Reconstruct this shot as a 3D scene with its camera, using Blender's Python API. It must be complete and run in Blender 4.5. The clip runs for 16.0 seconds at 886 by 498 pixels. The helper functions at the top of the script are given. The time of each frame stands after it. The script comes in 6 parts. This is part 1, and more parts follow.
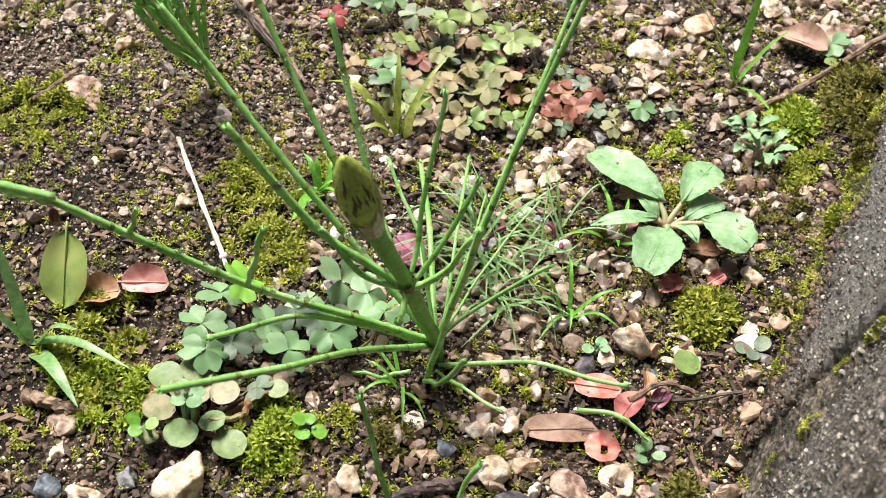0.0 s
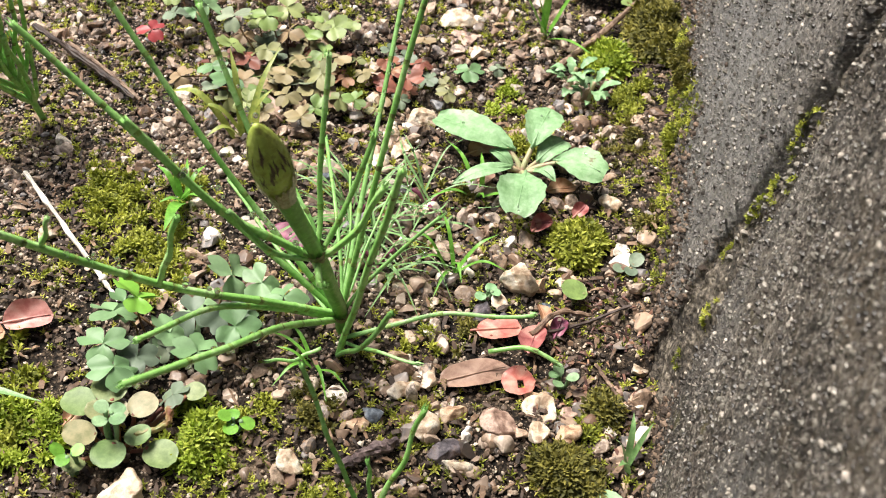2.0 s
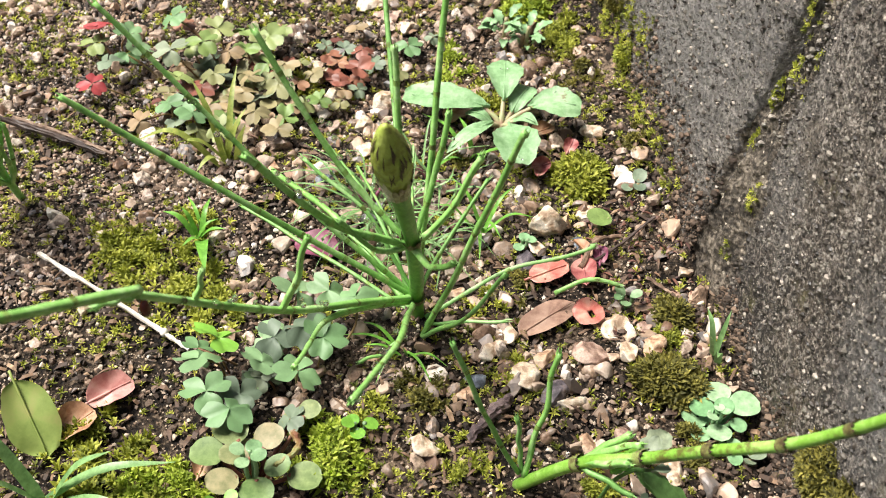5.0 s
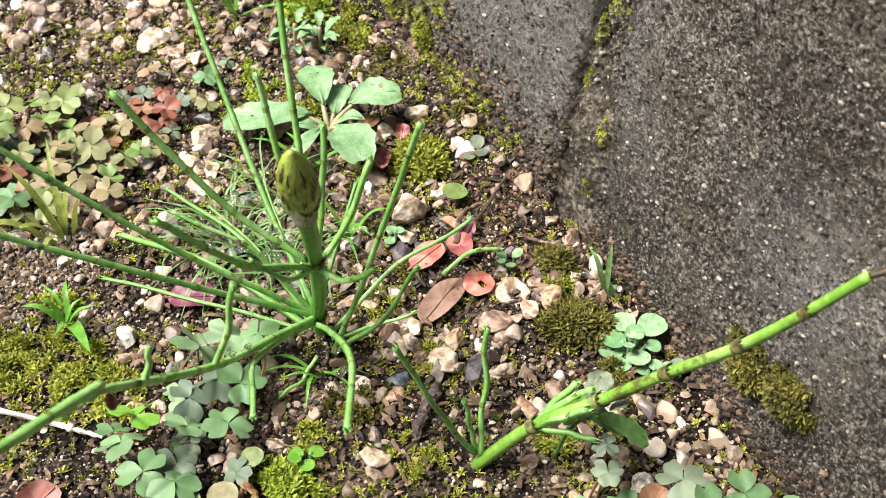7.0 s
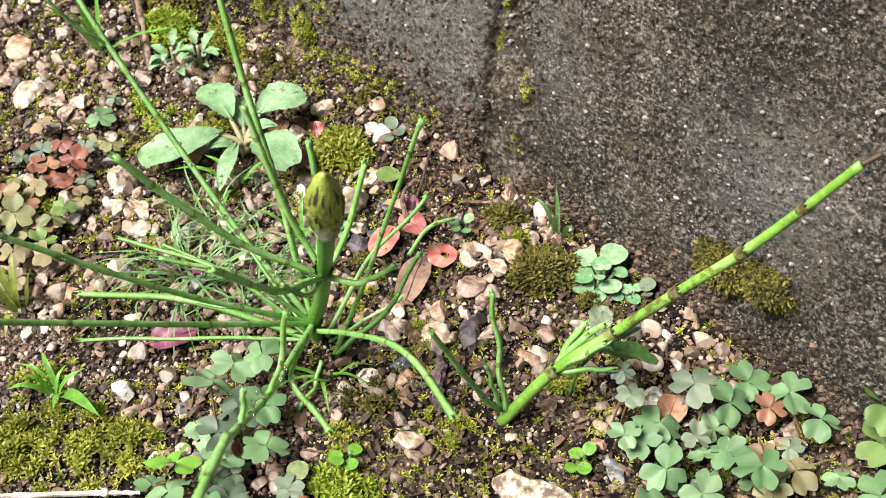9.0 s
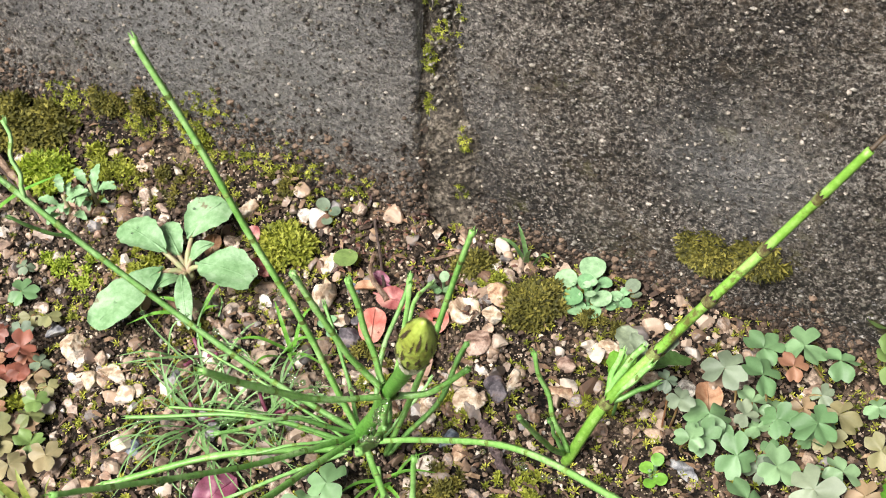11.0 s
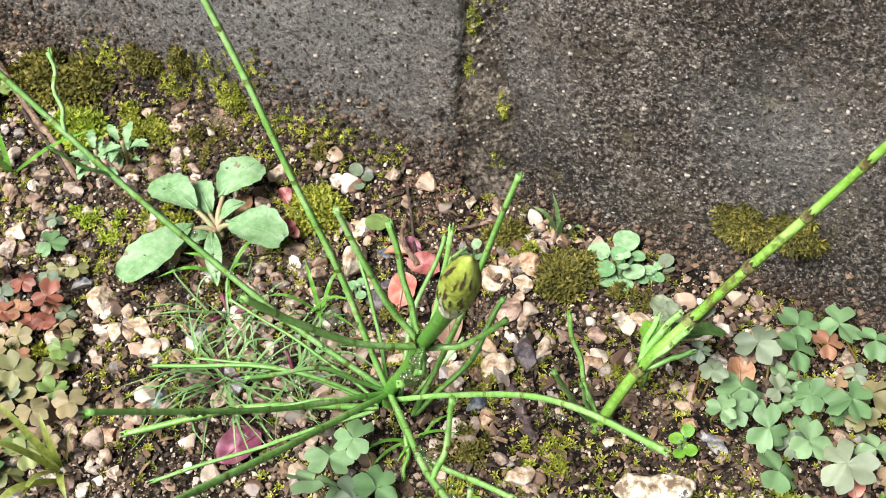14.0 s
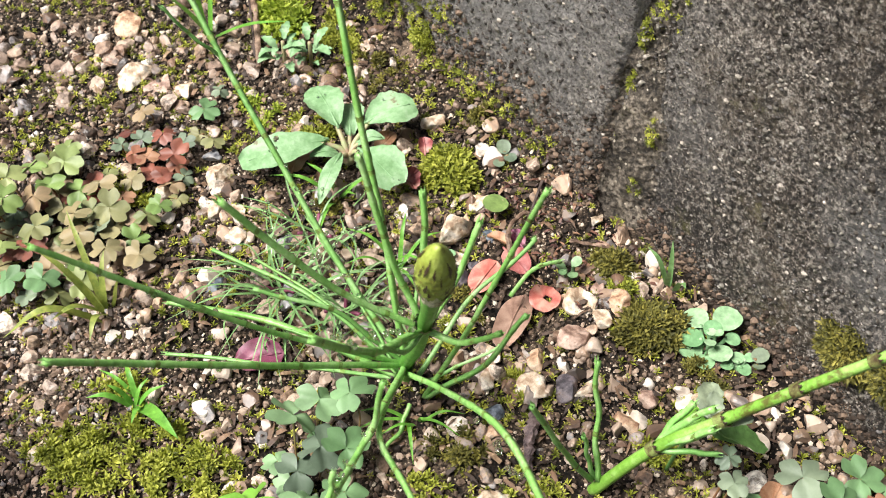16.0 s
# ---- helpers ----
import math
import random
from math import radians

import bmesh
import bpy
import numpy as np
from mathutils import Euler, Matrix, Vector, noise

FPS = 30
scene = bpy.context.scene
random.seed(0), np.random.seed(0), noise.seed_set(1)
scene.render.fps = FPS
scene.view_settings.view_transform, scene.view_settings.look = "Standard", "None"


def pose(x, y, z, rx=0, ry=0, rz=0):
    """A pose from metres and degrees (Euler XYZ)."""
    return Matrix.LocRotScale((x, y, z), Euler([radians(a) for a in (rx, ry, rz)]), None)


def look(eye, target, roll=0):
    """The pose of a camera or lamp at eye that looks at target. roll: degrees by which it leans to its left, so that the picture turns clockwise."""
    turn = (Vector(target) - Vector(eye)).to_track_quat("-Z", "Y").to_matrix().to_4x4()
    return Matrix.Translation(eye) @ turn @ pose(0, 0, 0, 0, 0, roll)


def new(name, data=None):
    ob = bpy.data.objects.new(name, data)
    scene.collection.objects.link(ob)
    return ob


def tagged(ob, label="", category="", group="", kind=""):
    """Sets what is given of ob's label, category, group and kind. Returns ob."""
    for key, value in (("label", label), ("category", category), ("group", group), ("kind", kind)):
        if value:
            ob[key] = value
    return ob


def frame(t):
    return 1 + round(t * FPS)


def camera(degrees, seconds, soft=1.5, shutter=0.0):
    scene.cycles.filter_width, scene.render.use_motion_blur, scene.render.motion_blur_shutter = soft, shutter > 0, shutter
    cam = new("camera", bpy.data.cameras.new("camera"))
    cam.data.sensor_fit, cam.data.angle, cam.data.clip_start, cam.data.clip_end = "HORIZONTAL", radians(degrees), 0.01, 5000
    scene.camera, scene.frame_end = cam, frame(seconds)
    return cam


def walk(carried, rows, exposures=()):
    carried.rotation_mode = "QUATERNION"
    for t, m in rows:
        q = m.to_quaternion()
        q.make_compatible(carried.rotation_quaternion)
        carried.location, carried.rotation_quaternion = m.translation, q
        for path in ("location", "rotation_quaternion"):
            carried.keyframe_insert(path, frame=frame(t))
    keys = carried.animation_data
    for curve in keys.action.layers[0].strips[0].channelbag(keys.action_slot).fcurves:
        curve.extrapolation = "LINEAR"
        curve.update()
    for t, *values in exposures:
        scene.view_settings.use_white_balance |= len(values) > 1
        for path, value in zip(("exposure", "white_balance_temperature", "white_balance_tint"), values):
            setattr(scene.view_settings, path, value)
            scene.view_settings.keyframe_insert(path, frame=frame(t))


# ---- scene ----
cam = camera(40.0, 16.0, soft=1.0)
# a phone held close: shallow focus on the foot of the horsetail
cam.data.dof.use_dof, cam.data.dof.focus_distance, cam.data.dof.aperture_fstop = True, 0.282, 44.0
PATH = [
    (0, (0.1492, 0.0597, 0.2266), (-0.0004, 0.0025, 0.0479), 7.94),
    (0.5, (0.1609, 0.0588, 0.2279), (0.0053, 0.0088, 0.0522), 8.14),
    (1, (0.1647, 0.0500, 0.2248), (0.0042, 0.0088, 0.0512), 7.87),
    (1.5, (0.1653, 0.0456, 0.2233), (0.0003, 0.0149, 0.0517), 7.68),
    (2, (0.1720, 0.0408, 0.2186), (0.0038, 0.0237, 0.0482), 7.91),
    (2.5, (0.1694, 0.0325, 0.2172), (0.0009, 0.0298, 0.0463), 7.03),
    (3, (0.1698, 0.0232, 0.2197), (0.0006, 0.0293, 0.0496), 5.63),
    (3.5, (0.1715, 0.0070, 0.2232), (0.0026, 0.0165, 0.0530), 4.15),
    (4, (0.1807, 0.0002, 0.2226), (0.0115, 0.0129, 0.0529), 3.43),
    (4.2, (0.1832, -0.0037, 0.2224), (0.0141, 0.0103, 0.0527), 3.19),
    (6.3, (0.1748, -0.0403, 0.2151), (0.0166, 0.0148, 0.0433), -0.07),
    (6.5, (0.1715, -0.0391, 0.2157), (0.0145, 0.0199, 0.0440), -0.89),
    (7, (0.1728, -0.0527, 0.2204), (0.0217, 0.0210, 0.0491), -1.21),
    (7.5, (0.1690, -0.0632, 0.2224), (0.0238, 0.0175, 0.0491), -1.95),
    (8, (0.1688, -0.0811, 0.2236), (0.0285, 0.0062, 0.0495), -2.09),
    (8.5, (0.1593, -0.0838, 0.2282), (0.0269, 0.0127, 0.0528), -2.91),
    (9, (0.1506, -0.0928, 0.2345), (0.0299, 0.0131, 0.0561), -3.77),
    (9.5, (0.1405, -0.0985, 0.2400), (0.0309, 0.0135, 0.0582), -4.86),
    (9.7, (0.1330, -0.1002, 0.2449), (0.0281, 0.0127, 0.0610), -5.85),
    (11.8, (0.0775, -0.1224, 0.2633), (0.0211, 0.0115, 0.0722), -7.44),
    (12, (0.0800, -0.1265, 0.2647), (0.0271, 0.0082, 0.0732), -7.44),
    (12.5, (0.0704, -0.1319, 0.2813), (0.0248, -0.0004, 0.0857), -7.35),
    (13, (0.0749, -0.1432, 0.2805), (0.0264, -0.0120, 0.0855), -6.29),
    (13.5, (0.0671, -0.1308, 0.2625), (0.0061, 0.0036, 0.0733), -5.85),
    (14, (0.0849, -0.1236, 0.2513), (0.0094, 0.0079, 0.0653), -5.11),
    (14.5, (0.1020, -0.1195, 0.2471), (0.0123, 0.0039, 0.0619), -3.85),
    (15, (0.1128, -0.1096, 0.2447), (0.0104, 0.0044, 0.0600), -2.85),
    (15.5, (0.1190, -0.0977, 0.2380), (0.0056, 0.0051, 0.0532), -1.82),
    (16, (0.1261, -0.0801, 0.2385), (0.0015, 0.0089, 0.0537), -2.38),
]
walk(cam, [(t, look(eye, target, roll)) for t, eye, target, roll in PATH], [(0.0, 1.0, 6330, 10), (2.0, 1.03, 6400, 10), (4.0, 1.05, 6400, 10), (8.5, 0.94, 6300, 10), (13.5, 0.83, 6200, 10), (16.0, 0.93, 6200, 10)])


# ---- light ----
SUN_UP, SUN_TURN = 59.0, 203.0
world = bpy.data.worlds.new("sky")
scene.world = world
world.use_nodes = True
_sky = world.node_tree.nodes.new("ShaderNodeTexSky")
_sky.sky_type, _sky.sun_disc = "NISHITA", False
_sky.sun_elevation, _sky.sun_rotation = radians(SUN_UP), radians(SUN_TURN)
_sky.air_density, _sky.dust_density = 1.0, 5.0
_back = world.node_tree.nodes["Background"]
_back.inputs[1].default_value = 0.035
world.node_tree.links.new(_sky.outputs[0], _back.inputs[0])
sun = new("sun", bpy.data.lights.new("sun", "SUN"))
sun.data.energy, sun.data.angle, sun.data.color = 4.5, radians(28), (1.0, 0.95, 0.87)
_dir = Vector((math.sin(radians(SUN_TURN)) * math.cos(radians(SUN_UP)), math.cos(radians(SUN_TURN)) * math.cos(radians(SUN_UP)), math.sin(radians(SUN_UP))))
sun.matrix_world = look(_dir * 3, (0, 0, 0))

MM = 0.001
rng = np.random.default_rng(7)


# ---- materials ----
def material(name, stops, rough=0.6, grain=900.0, amount=0.35, bump=0.25, depth=0.0003, rand=None, thin=0.0, spots=None, spec=0.5, blotch=120.0, coat=0.0, pits=0.0, dirt=(), bloom=(), ridge=()):
    """A surface whose colour runs over the stops (position, colour), mixed by fine grain, broad blotches and a random number for each
    object or loose piece. thin: share of light let through. spots: colour, size, share. dirt: stains as (colour, size, from, to, strength).
    bloom: pale salt blooms as (colour, centre, radius, strength). ridge: coarse uneven relief as (size, depth)."""
    m = bpy.data.materials.new(name)
    m.use_nodes = True
    t = m.node_tree
    n, l = t.nodes, t.links
    p = n["Principled BSDF"]
    co = n.new("ShaderNodeTexCoord")
    fine, broad = n.new("ShaderNodeTexNoise"), n.new("ShaderNodeTexNoise")
    for node, size in ((fine, grain), (broad, blotch)):
        node.inputs["Scale"].default_value = size
        node.inputs["Detail"].default_value = 6
        node.inputs["Roughness"].default_value = 0.65
        l.new(co.outputs["Object"], node.inputs["Vector"])
    mix = n.new("ShaderNodeMath")
    mix.operation = "MULTIPLY_ADD"
    mix.inputs[1].default_value = amount if rand else amount * 2.6
    l.new(fine.outputs[0], mix.inputs[0])
    base = n.new("ShaderNodeMath")
    base.operation = "MULTIPLY_ADD"
    if rand:
        src = n.new("ShaderNodeObjectInfo" if rand == "object" else "ShaderNodeNewGeometry")
        l.new(src.outputs["Random" if rand == "object" else "Random Per Island"], base.inputs[0])
        base.inputs[1].default_value = 1.0 - amount * 0.55
        base.inputs[2].default_value = -amount * 0.22
    else:
        l.new(broad.outputs[0], base.inputs[0])
        base.inputs[1].default_value = 1.6
        base.inputs[2].default_value = -0.3 - amount * 1.3
    l.new(base.outputs[0], mix.inputs[2])
    ramp = n.new("ShaderNodeValToRGB")
    e = ramp.color_ramp.elements
    while len(e) < len(stops):
        e.new(0.5)
    for el, (at, c) in zip(e, stops):
        el.position, el.color = at, (*c, 1)
    l.new(mix.outputs[0], ramp.inputs[0])
    colour = ramp.outputs[0]
    if rand:
        shade = n.new("ShaderNodeHueSaturation")
        val = n.new("ShaderNodeMapRange")
        val.inputs["To Min"].default_value, val.inputs["To Max"].default_value = 0.62, 1.38
        val.inputs["From Min"].default_value, val.inputs["From Max"].default_value = 0.25, 0.75
        l.new(fine.outputs[0], val.inputs["Value"])
        l.new(val.outputs[0], shade.inputs["Value"])
        l.new(colour, shade.inputs["Color"])
        colour = shade.outputs[0]
    if spots:
        vor = n.new("ShaderNodeTexVoronoi")
        vor.inputs["Scale"].default_value = spots[1]
        l.new(co.outputs["Object"], vor.inputs["Vector"])
        cut = n.new("ShaderNodeMath")
        cut.operation = "LESS_THAN"
        sep = n.new("ShaderNodeSeparateColor")
        l.new(vor.outputs["Color"], sep.inputs[0])
        lim = n.new("ShaderNodeMath")
        lim.operation = "MULTIPLY"
        lim.inputs[1].default_value = spots[2]
        l.new(sep.outputs[0], lim.inputs[0])
        l.new(vor.outputs["Distance"], cut.inputs[0])
        l.new(lim.outputs[0], cut.inputs[1])
        blend = n.new("ShaderNodeMix")
        blend.data_type = "RGBA"
        l.new(cut.outputs[0], blend.inputs["Factor"])
        l.new(colour, blend.inputs["A"])
        blend.inputs["B"].default_value = (*spots[0], 1)
        colour = blend.outputs["Result"]
    for tint, size, lo, hi, strength in dirt:
        stain, span, lay = n.new("ShaderNodeTexNoise"), n.new("ShaderNodeMapRange"), n.new("ShaderNodeMix")
        stain.inputs["Scale"].default_value, stain.inputs["Detail"].default_value, stain.inputs["Roughness"].default_value = size, 5, 0.7
        l.new(co.outputs["Object"], stain.inputs["Vector"])
        for key, value in (("From Min", lo), ("From Max", hi), ("To Max", strength)):
            span.inputs[key].default_value = value
        l.new(stain.outputs[0], span.inputs["Value"])
        lay.data_type = "RGBA"
        l.new(span.outputs[0], lay.inputs["Factor"])
        l.new(colour, lay.inputs["A"])
        lay.inputs["B"].default_value = (*tint, 1)
        colour = lay.outputs["Result"]
    for salt, centre, reach, strength in bloom:
        far, near, lay = n.new("ShaderNodeVectorMath"), n.new("ShaderNodeMapRange"), n.new("ShaderNodeMix")
        far.operation = "DISTANCE"
        far.inputs[1].default_value = centre
        l.new(co.outputs["Object"], far.inputs[0])
        near.inputs["From Min"].default_value, near.inputs["From Max"].default_value = reach, 0.0
        near.inputs["To Max"].default_value = strength * 2
        l.new(far.outputs["Value"], near.inputs["Value"])
        patchy = n.new("ShaderNodeMath")
        patchy.operation, patchy.use_clamp = "MULTIPLY", True
        l.new(near.outputs[0], patchy.inputs[0])
        l.new(fine.outputs[0], patchy.inputs[1])
        lay.data_type = "RGBA"
        l.new(patchy.outputs[0], lay.inputs["Factor"])
        l.new(colour, lay.inputs["A"])
        lay.inputs["B"].default_value = (*salt, 1)
        colour = lay.outputs["Result"]
    l.new(colour, p.inputs["Base Color"])
    p.inputs["Roughness"].default_value = rough
    p.inputs["Specular IOR Level"].default_value = spec
    p.inputs["Coat Weight"].default_value = coat
    p.inputs["Coat Roughness"].default_value = 0.15
    b = n.new("ShaderNodeBump")
    b.inputs["Strength"].default_value, b.inputs["Distance"].default_value = bump, depth
    l.new(fine.outputs[0], b.inputs["Height"])
    l.new(b.outputs[0], p.inputs["Normal"])
    if pits:
        hole = n.new("ShaderNodeTexVoronoi")
        hole.inputs["Scale"].default_value = pits
        l.new(co.outputs["Object"], hole.inputs["Vector"])
        c = n.new("ShaderNodeBump")
        c.inputs["Strength"].default_value, c.inputs["Distance"].default_value = 0.8, 0.0016
        l.new(hole.outputs["Distance"], c.inputs["Height"])
        c.invert = True
        l.new(c.outputs[0], b.inputs["Normal"])
        if ridge:
            stretch, lump, d = n.new("ShaderNodeMapping"), n.new("ShaderNodeTexNoise"), n.new("ShaderNodeBump")
            stretch.inputs["Scale"].default_value = (0.6, 1.0, 1.25)
            l.new(co.outputs["Object"], stretch.inputs["Vector"])
            lump.inputs["Scale"].default_value, lump.inputs["Detail"].default_value, lump.inputs["Roughness"].default_value = ridge[0], 4, 0.6
            l.new(stretch.outputs[0], lump.inputs["Vector"])
            d.inputs["Strength"].default_value, d.inputs["Distance"].default_value = 0.9, ridge[1]
            l.new(lump.outputs[0], d.inputs["Height"])
            l.new(d.outputs[0], c.inputs["Normal"])
    if thin:
        tr, ms = n.new("ShaderNodeBsdfTranslucent"), n.new("ShaderNodeMixShader")
        l.new(colour, tr.inputs[0])
        ms.inputs[0].default_value = thin
        l.new(p.outputs[0], ms.inputs[1])
        l.new(tr.outputs[0], ms.inputs[2])
        l.new(ms.outputs[0], n["Material Output"].inputs[0])
    return m


SOIL = material("soil", [(0.30, (0.003, 0.002, 0.0015)), (0.55, (0.026, 0.018, 0.012)), (0.88, (0.19, 0.138, 0.095))], 0.65, 800, 0.7, 1.0, 0.0014, blotch=45, spec=0.2, spots=((0.40, 0.31, 0.23), 1150, 0.3))
STONES = [(0.0, (0.02, 0.018, 0.02)), (0.10, (0.075, 0.06, 0.052)), (0.20, (0.17, 0.10, 0.065)), (0.32, (0.31, 0.215, 0.15)), (0.42, (0.20, 0.19, 0.19)),
          (0.52, (0.42, 0.29, 0.20)), (0.64, (0.49, 0.37, 0.28)), (0.76, (0.29, 0.21, 0.16)), (0.84, (0.63, 0.52, 0.42)), (0.95, (0.78, 0.74, 0.67)), (1.0, (0.45, 0.30, 0.22))]
GRIME = ((0.06, 0.042, 0.03), 340, 0.5, 0.62, 0.8)
GRAVEL = material("gravel", STONES, 0.42, 700, 0.3, 0.7, 0.0004, rand="island", dirt=(GRIME,))
PEBBLE = material("pebble_stone", STONES, 0.42, 600, 0.3, 0.5, 0.0004, rand="object", dirt=(GRIME,))
CRUMB = material("soil_crumb", [(0.0, (0.007, 0.005, 0.003)), (0.5, (0.05, 0.034, 0.024)), (1.0, (0.24, 0.165, 0.115))], 0.7, 900, 0.35, 0.8, 0.0006, rand="island", spec=0.3)
PALE_GRAVEL = material("pale_gravel", [(0.0, (0.10, 0.07, 0.055)), (0.2, (0.30, 0.21, 0.16)), (0.4, (0.38, 0.29, 0.23)), (0.55, (0.22, 0.215, 0.225)), (0.7, (0.50, 0.39, 0.31)), (0.85, (0.38, 0.24, 0.17)), (1.0, (0.74, 0.69, 0.63))], 0.42, 600, 0.3, 0.7, 0.0004, rand="island", dirt=(GRIME,))
GRIT = material("grit", [(0.0, (0.014, 0.01, 0.008)), (0.3, (0.11, 0.075, 0.053)), (0.58, (0.28, 0.195, 0.135)), (0.9, (0.55, 0.46, 0.36)), (1.0, (0.7, 0.66, 0.58))], 0.6, 900, 0.25, 0.3, rand="island")


def stone_look(name, dark, mid, light, rough=0.55):
    return material(name, [(0.2, dark), (0.5, mid), (0.78, light)], rough, 420, 0.7, 0.9, 0.0008, blotch=170, dirt=(((0.09, 0.058, 0.038), 210, 0.55, 0.66, 0.6), ((0.16, 0.08, 0.035), 330, 0.6, 0.68, 0.5)))


WHITE_ROCK = material("white_quartz_rock", [(0.25, (0.16, 0.11, 0.07)), (0.45, (0.52, 0.42, 0.30)), (0.62, (0.74, 0.69, 0.60))], 0.5, 420, 0.6, 0.7, 0.0006, blotch=140, dirt=(((0.04, 0.038, 0.04), 260, 0.61, 0.64, 0.9), ((0.45, 0.25, 0.16), 90, 0.54, 0.66, 0.7), ((0.36, 0.38, 0.42), 120, 0.55, 0.66, 0.6)))
PALE_ROCK = stone_look("cream_quartz", (0.33, 0.22, 0.14), (0.60, 0.475, 0.345), (0.75, 0.67, 0.56))
TAN_ROCK = stone_look("tan_stone", (0.26, 0.14, 0.08), (0.50, 0.33, 0.21), (0.66, 0.50, 0.36))
PINK_ROCK = stone_look("pinkish_brown_stone", (0.19, 0.11, 0.08), (0.39, 0.26, 0.20), (0.56, 0.41, 0.33))
GREY_ROCK = stone_look("grey_stone", (0.10, 0.10, 0.11), (0.24, 0.24, 0.25), (0.40, 0.39, 0.38))
BLUE_ROCK = stone_look("blue_grey_stone", (0.03, 0.035, 0.045), (0.10, 0.12, 0.15), (0.24, 0.27, 0.31))
DARK_ROCK = stone_look("dark_violet_stone", (0.03, 0.025, 0.03), (0.085, 0.07, 0.08), (0.2, 0.17, 0.18))

CONCRETE = material("weathered_concrete", [(0.0, (0.009, 0.007, 0.006)), (0.36, (0.034, 0.026, 0.02)), (0.6, (0.14, 0.115, 0.093)), (0.85, (0.31, 0.268, 0.225)), (1.0, (0.48, 0.44, 0.39))], 0.6, 1000, 1.25, 1.0, 0.0018, blotch=26, dirt=(((0.10, 0.072, 0.042), 30, 0.5, 0.62, 0.65), ((0.30, 0.29, 0.28), 19, 0.6, 0.75, 0.4), ((0.02, 0.016, 0.013), 150, 0.52, 0.64, 0.7), ((0.010, 0.008, 0.006), 520, 0.52, 0.6, 0.75), ((0.36, 0.325, 0.285), 700, 0.56, 0.61, 0.7), ((0.13, 0.13, 0.03), 60, 0.6, 0.7, 0.5)),
                    spots=((0.5, 0.45, 0.39), 700, 0.2), pits=480, ridge=(380, 0.004), bloom=(((0.36, 0.35, 0.34), (0.062, 0.080, 0.047), 0.028, 0.45), ((0.30, 0.285, 0.27), (-0.048, 0.080, 0.05), 0.065, 0.55), ((0.32, 0.31, 0.30), (-0.095, 0.082, 0.062), 0.085, 0.6), ((0.28, 0.27, 0.27), (-0.12, 0.083, 0.07), 0.07, 0.5), ((0.4, 0.39, 0.38), (0.112, 0.08, 0.068), 0.025, 0.5)))
MORTAR = material("dirty_mortar", [(0.1, (0.014, 0.011, 0.008)), (0.5, (0.095, 0.077, 0.058)), (0.95, (0.32, 0.27, 0.21))], 0.8, 800, 1.0, 1.0, 0.0015, blotch=90, spots=((0.5, 0.44, 0.35), 420, 0.25), pits=600)


def leafy(name, a, b, c, rough=0.45, thin=0.25, rand="object", grain=500, bump=0.2, spots=None, coat=0.0):
    return material(name, [(0.1, a), (0.5, b), (0.9, c)], rough, grain, 0.4, bump, 0.0003, rand=rand, thin=thin, spots=spots, coat=coat)


STEM = material("horsetail_stem", [(0.15, (0.075, 0.21, 0.03)), (0.5, (0.13, 0.33, 0.05)), (0.85, (0.26, 0.48, 0.12))], 0.38, 900, 0.4, 0.3, 0.0002, blotch=90, thin=0.12, dirt=(((0.09, 0.06, 0.02), 150, 0.6, 0.7, 0.6),))
BRANCH = material("horsetail_branch", [(0.15, (0.16, 0.38, 0.07)), (0.5, (0.28, 0.55, 0.14)), (0.85, (0.50, 0.72, 0.32))], 0.36, 800, 0.4, 0.25, 0.0002, blotch=70, thin=0.15, dirt=(((0.045, 0.06, 0.02), 75, 0.64, 0.68, 0.75),))
LEANING = material("mottled_horsetail_stem", [(0.15, (0.14, 0.31, 0.03)), (0.5, (0.23, 0.46, 0.06)), (0.85, (0.40, 0.62, 0.17))], 0.4, 800, 0.4, 0.25, 0.0002, blotch=70, thin=0.15, dirt=(((0.10, 0.055, 0.02), 110, 0.56, 0.64, 0.8),))
FADED = material("horsetail_old_branch", [(0.15, (0.13, 0.30, 0.065)), (0.5, (0.22, 0.45, 0.12)), (0.85, (0.41, 0.62, 0.27))], 0.45, 800, 0.4, 0.25, 0.0002, blotch=60, thin=0.12, dirt=(((0.06, 0.07, 0.025), 80, 0.63, 0.68, 0.65),))
SHEATH = material("horsetail_sheath", [(0.2, (0.05, 0.03, 0.012)), (0.5, (0.13, 0.12, 0.04)), (0.8, (0.22, 0.28, 0.08))], 0.5, 700, 0.8, 0.3, blotch=300)
TEETH = material("sheath_teeth", [(0.2, (0.02, 0.012, 0.007)), (0.6, (0.07, 0.045, 0.022)), (0.9, (0.18, 0.14, 0.07))], 0.6, 700, 0.5, 0.3, rand="island")
CONE = material("horsetail_cone", [(0.1, (0.17, 0.17, 0.03)), (0.35, (0.28, 0.33, 0.05)), (0.6, (0.37, 0.46, 0.08)), (0.9, (0.5, 0.58, 0.15))], 0.45, 420, 0.5, 0.3, 0.0002, blotch=150, thin=0.05, dirt=(((0.10, 0.06, 0.025), 330, 0.55, 0.66, 0.7),))
FRINGE = material("cone_fringe", [(0.1, (0.24, 0.17, 0.09)), (0.45, (0.52, 0.48, 0.32)), (0.9, (0.76, 0.73, 0.60))], 0.6, 800, 0.5, 0.2, rand="island", thin=0.2)
GRASS = leafy("grass_blade", (0.10, 0.27, 0.03), (0.15, 0.38, 0.045), (0.25, 0.5, 0.09), 0.4, 0.3, "island")
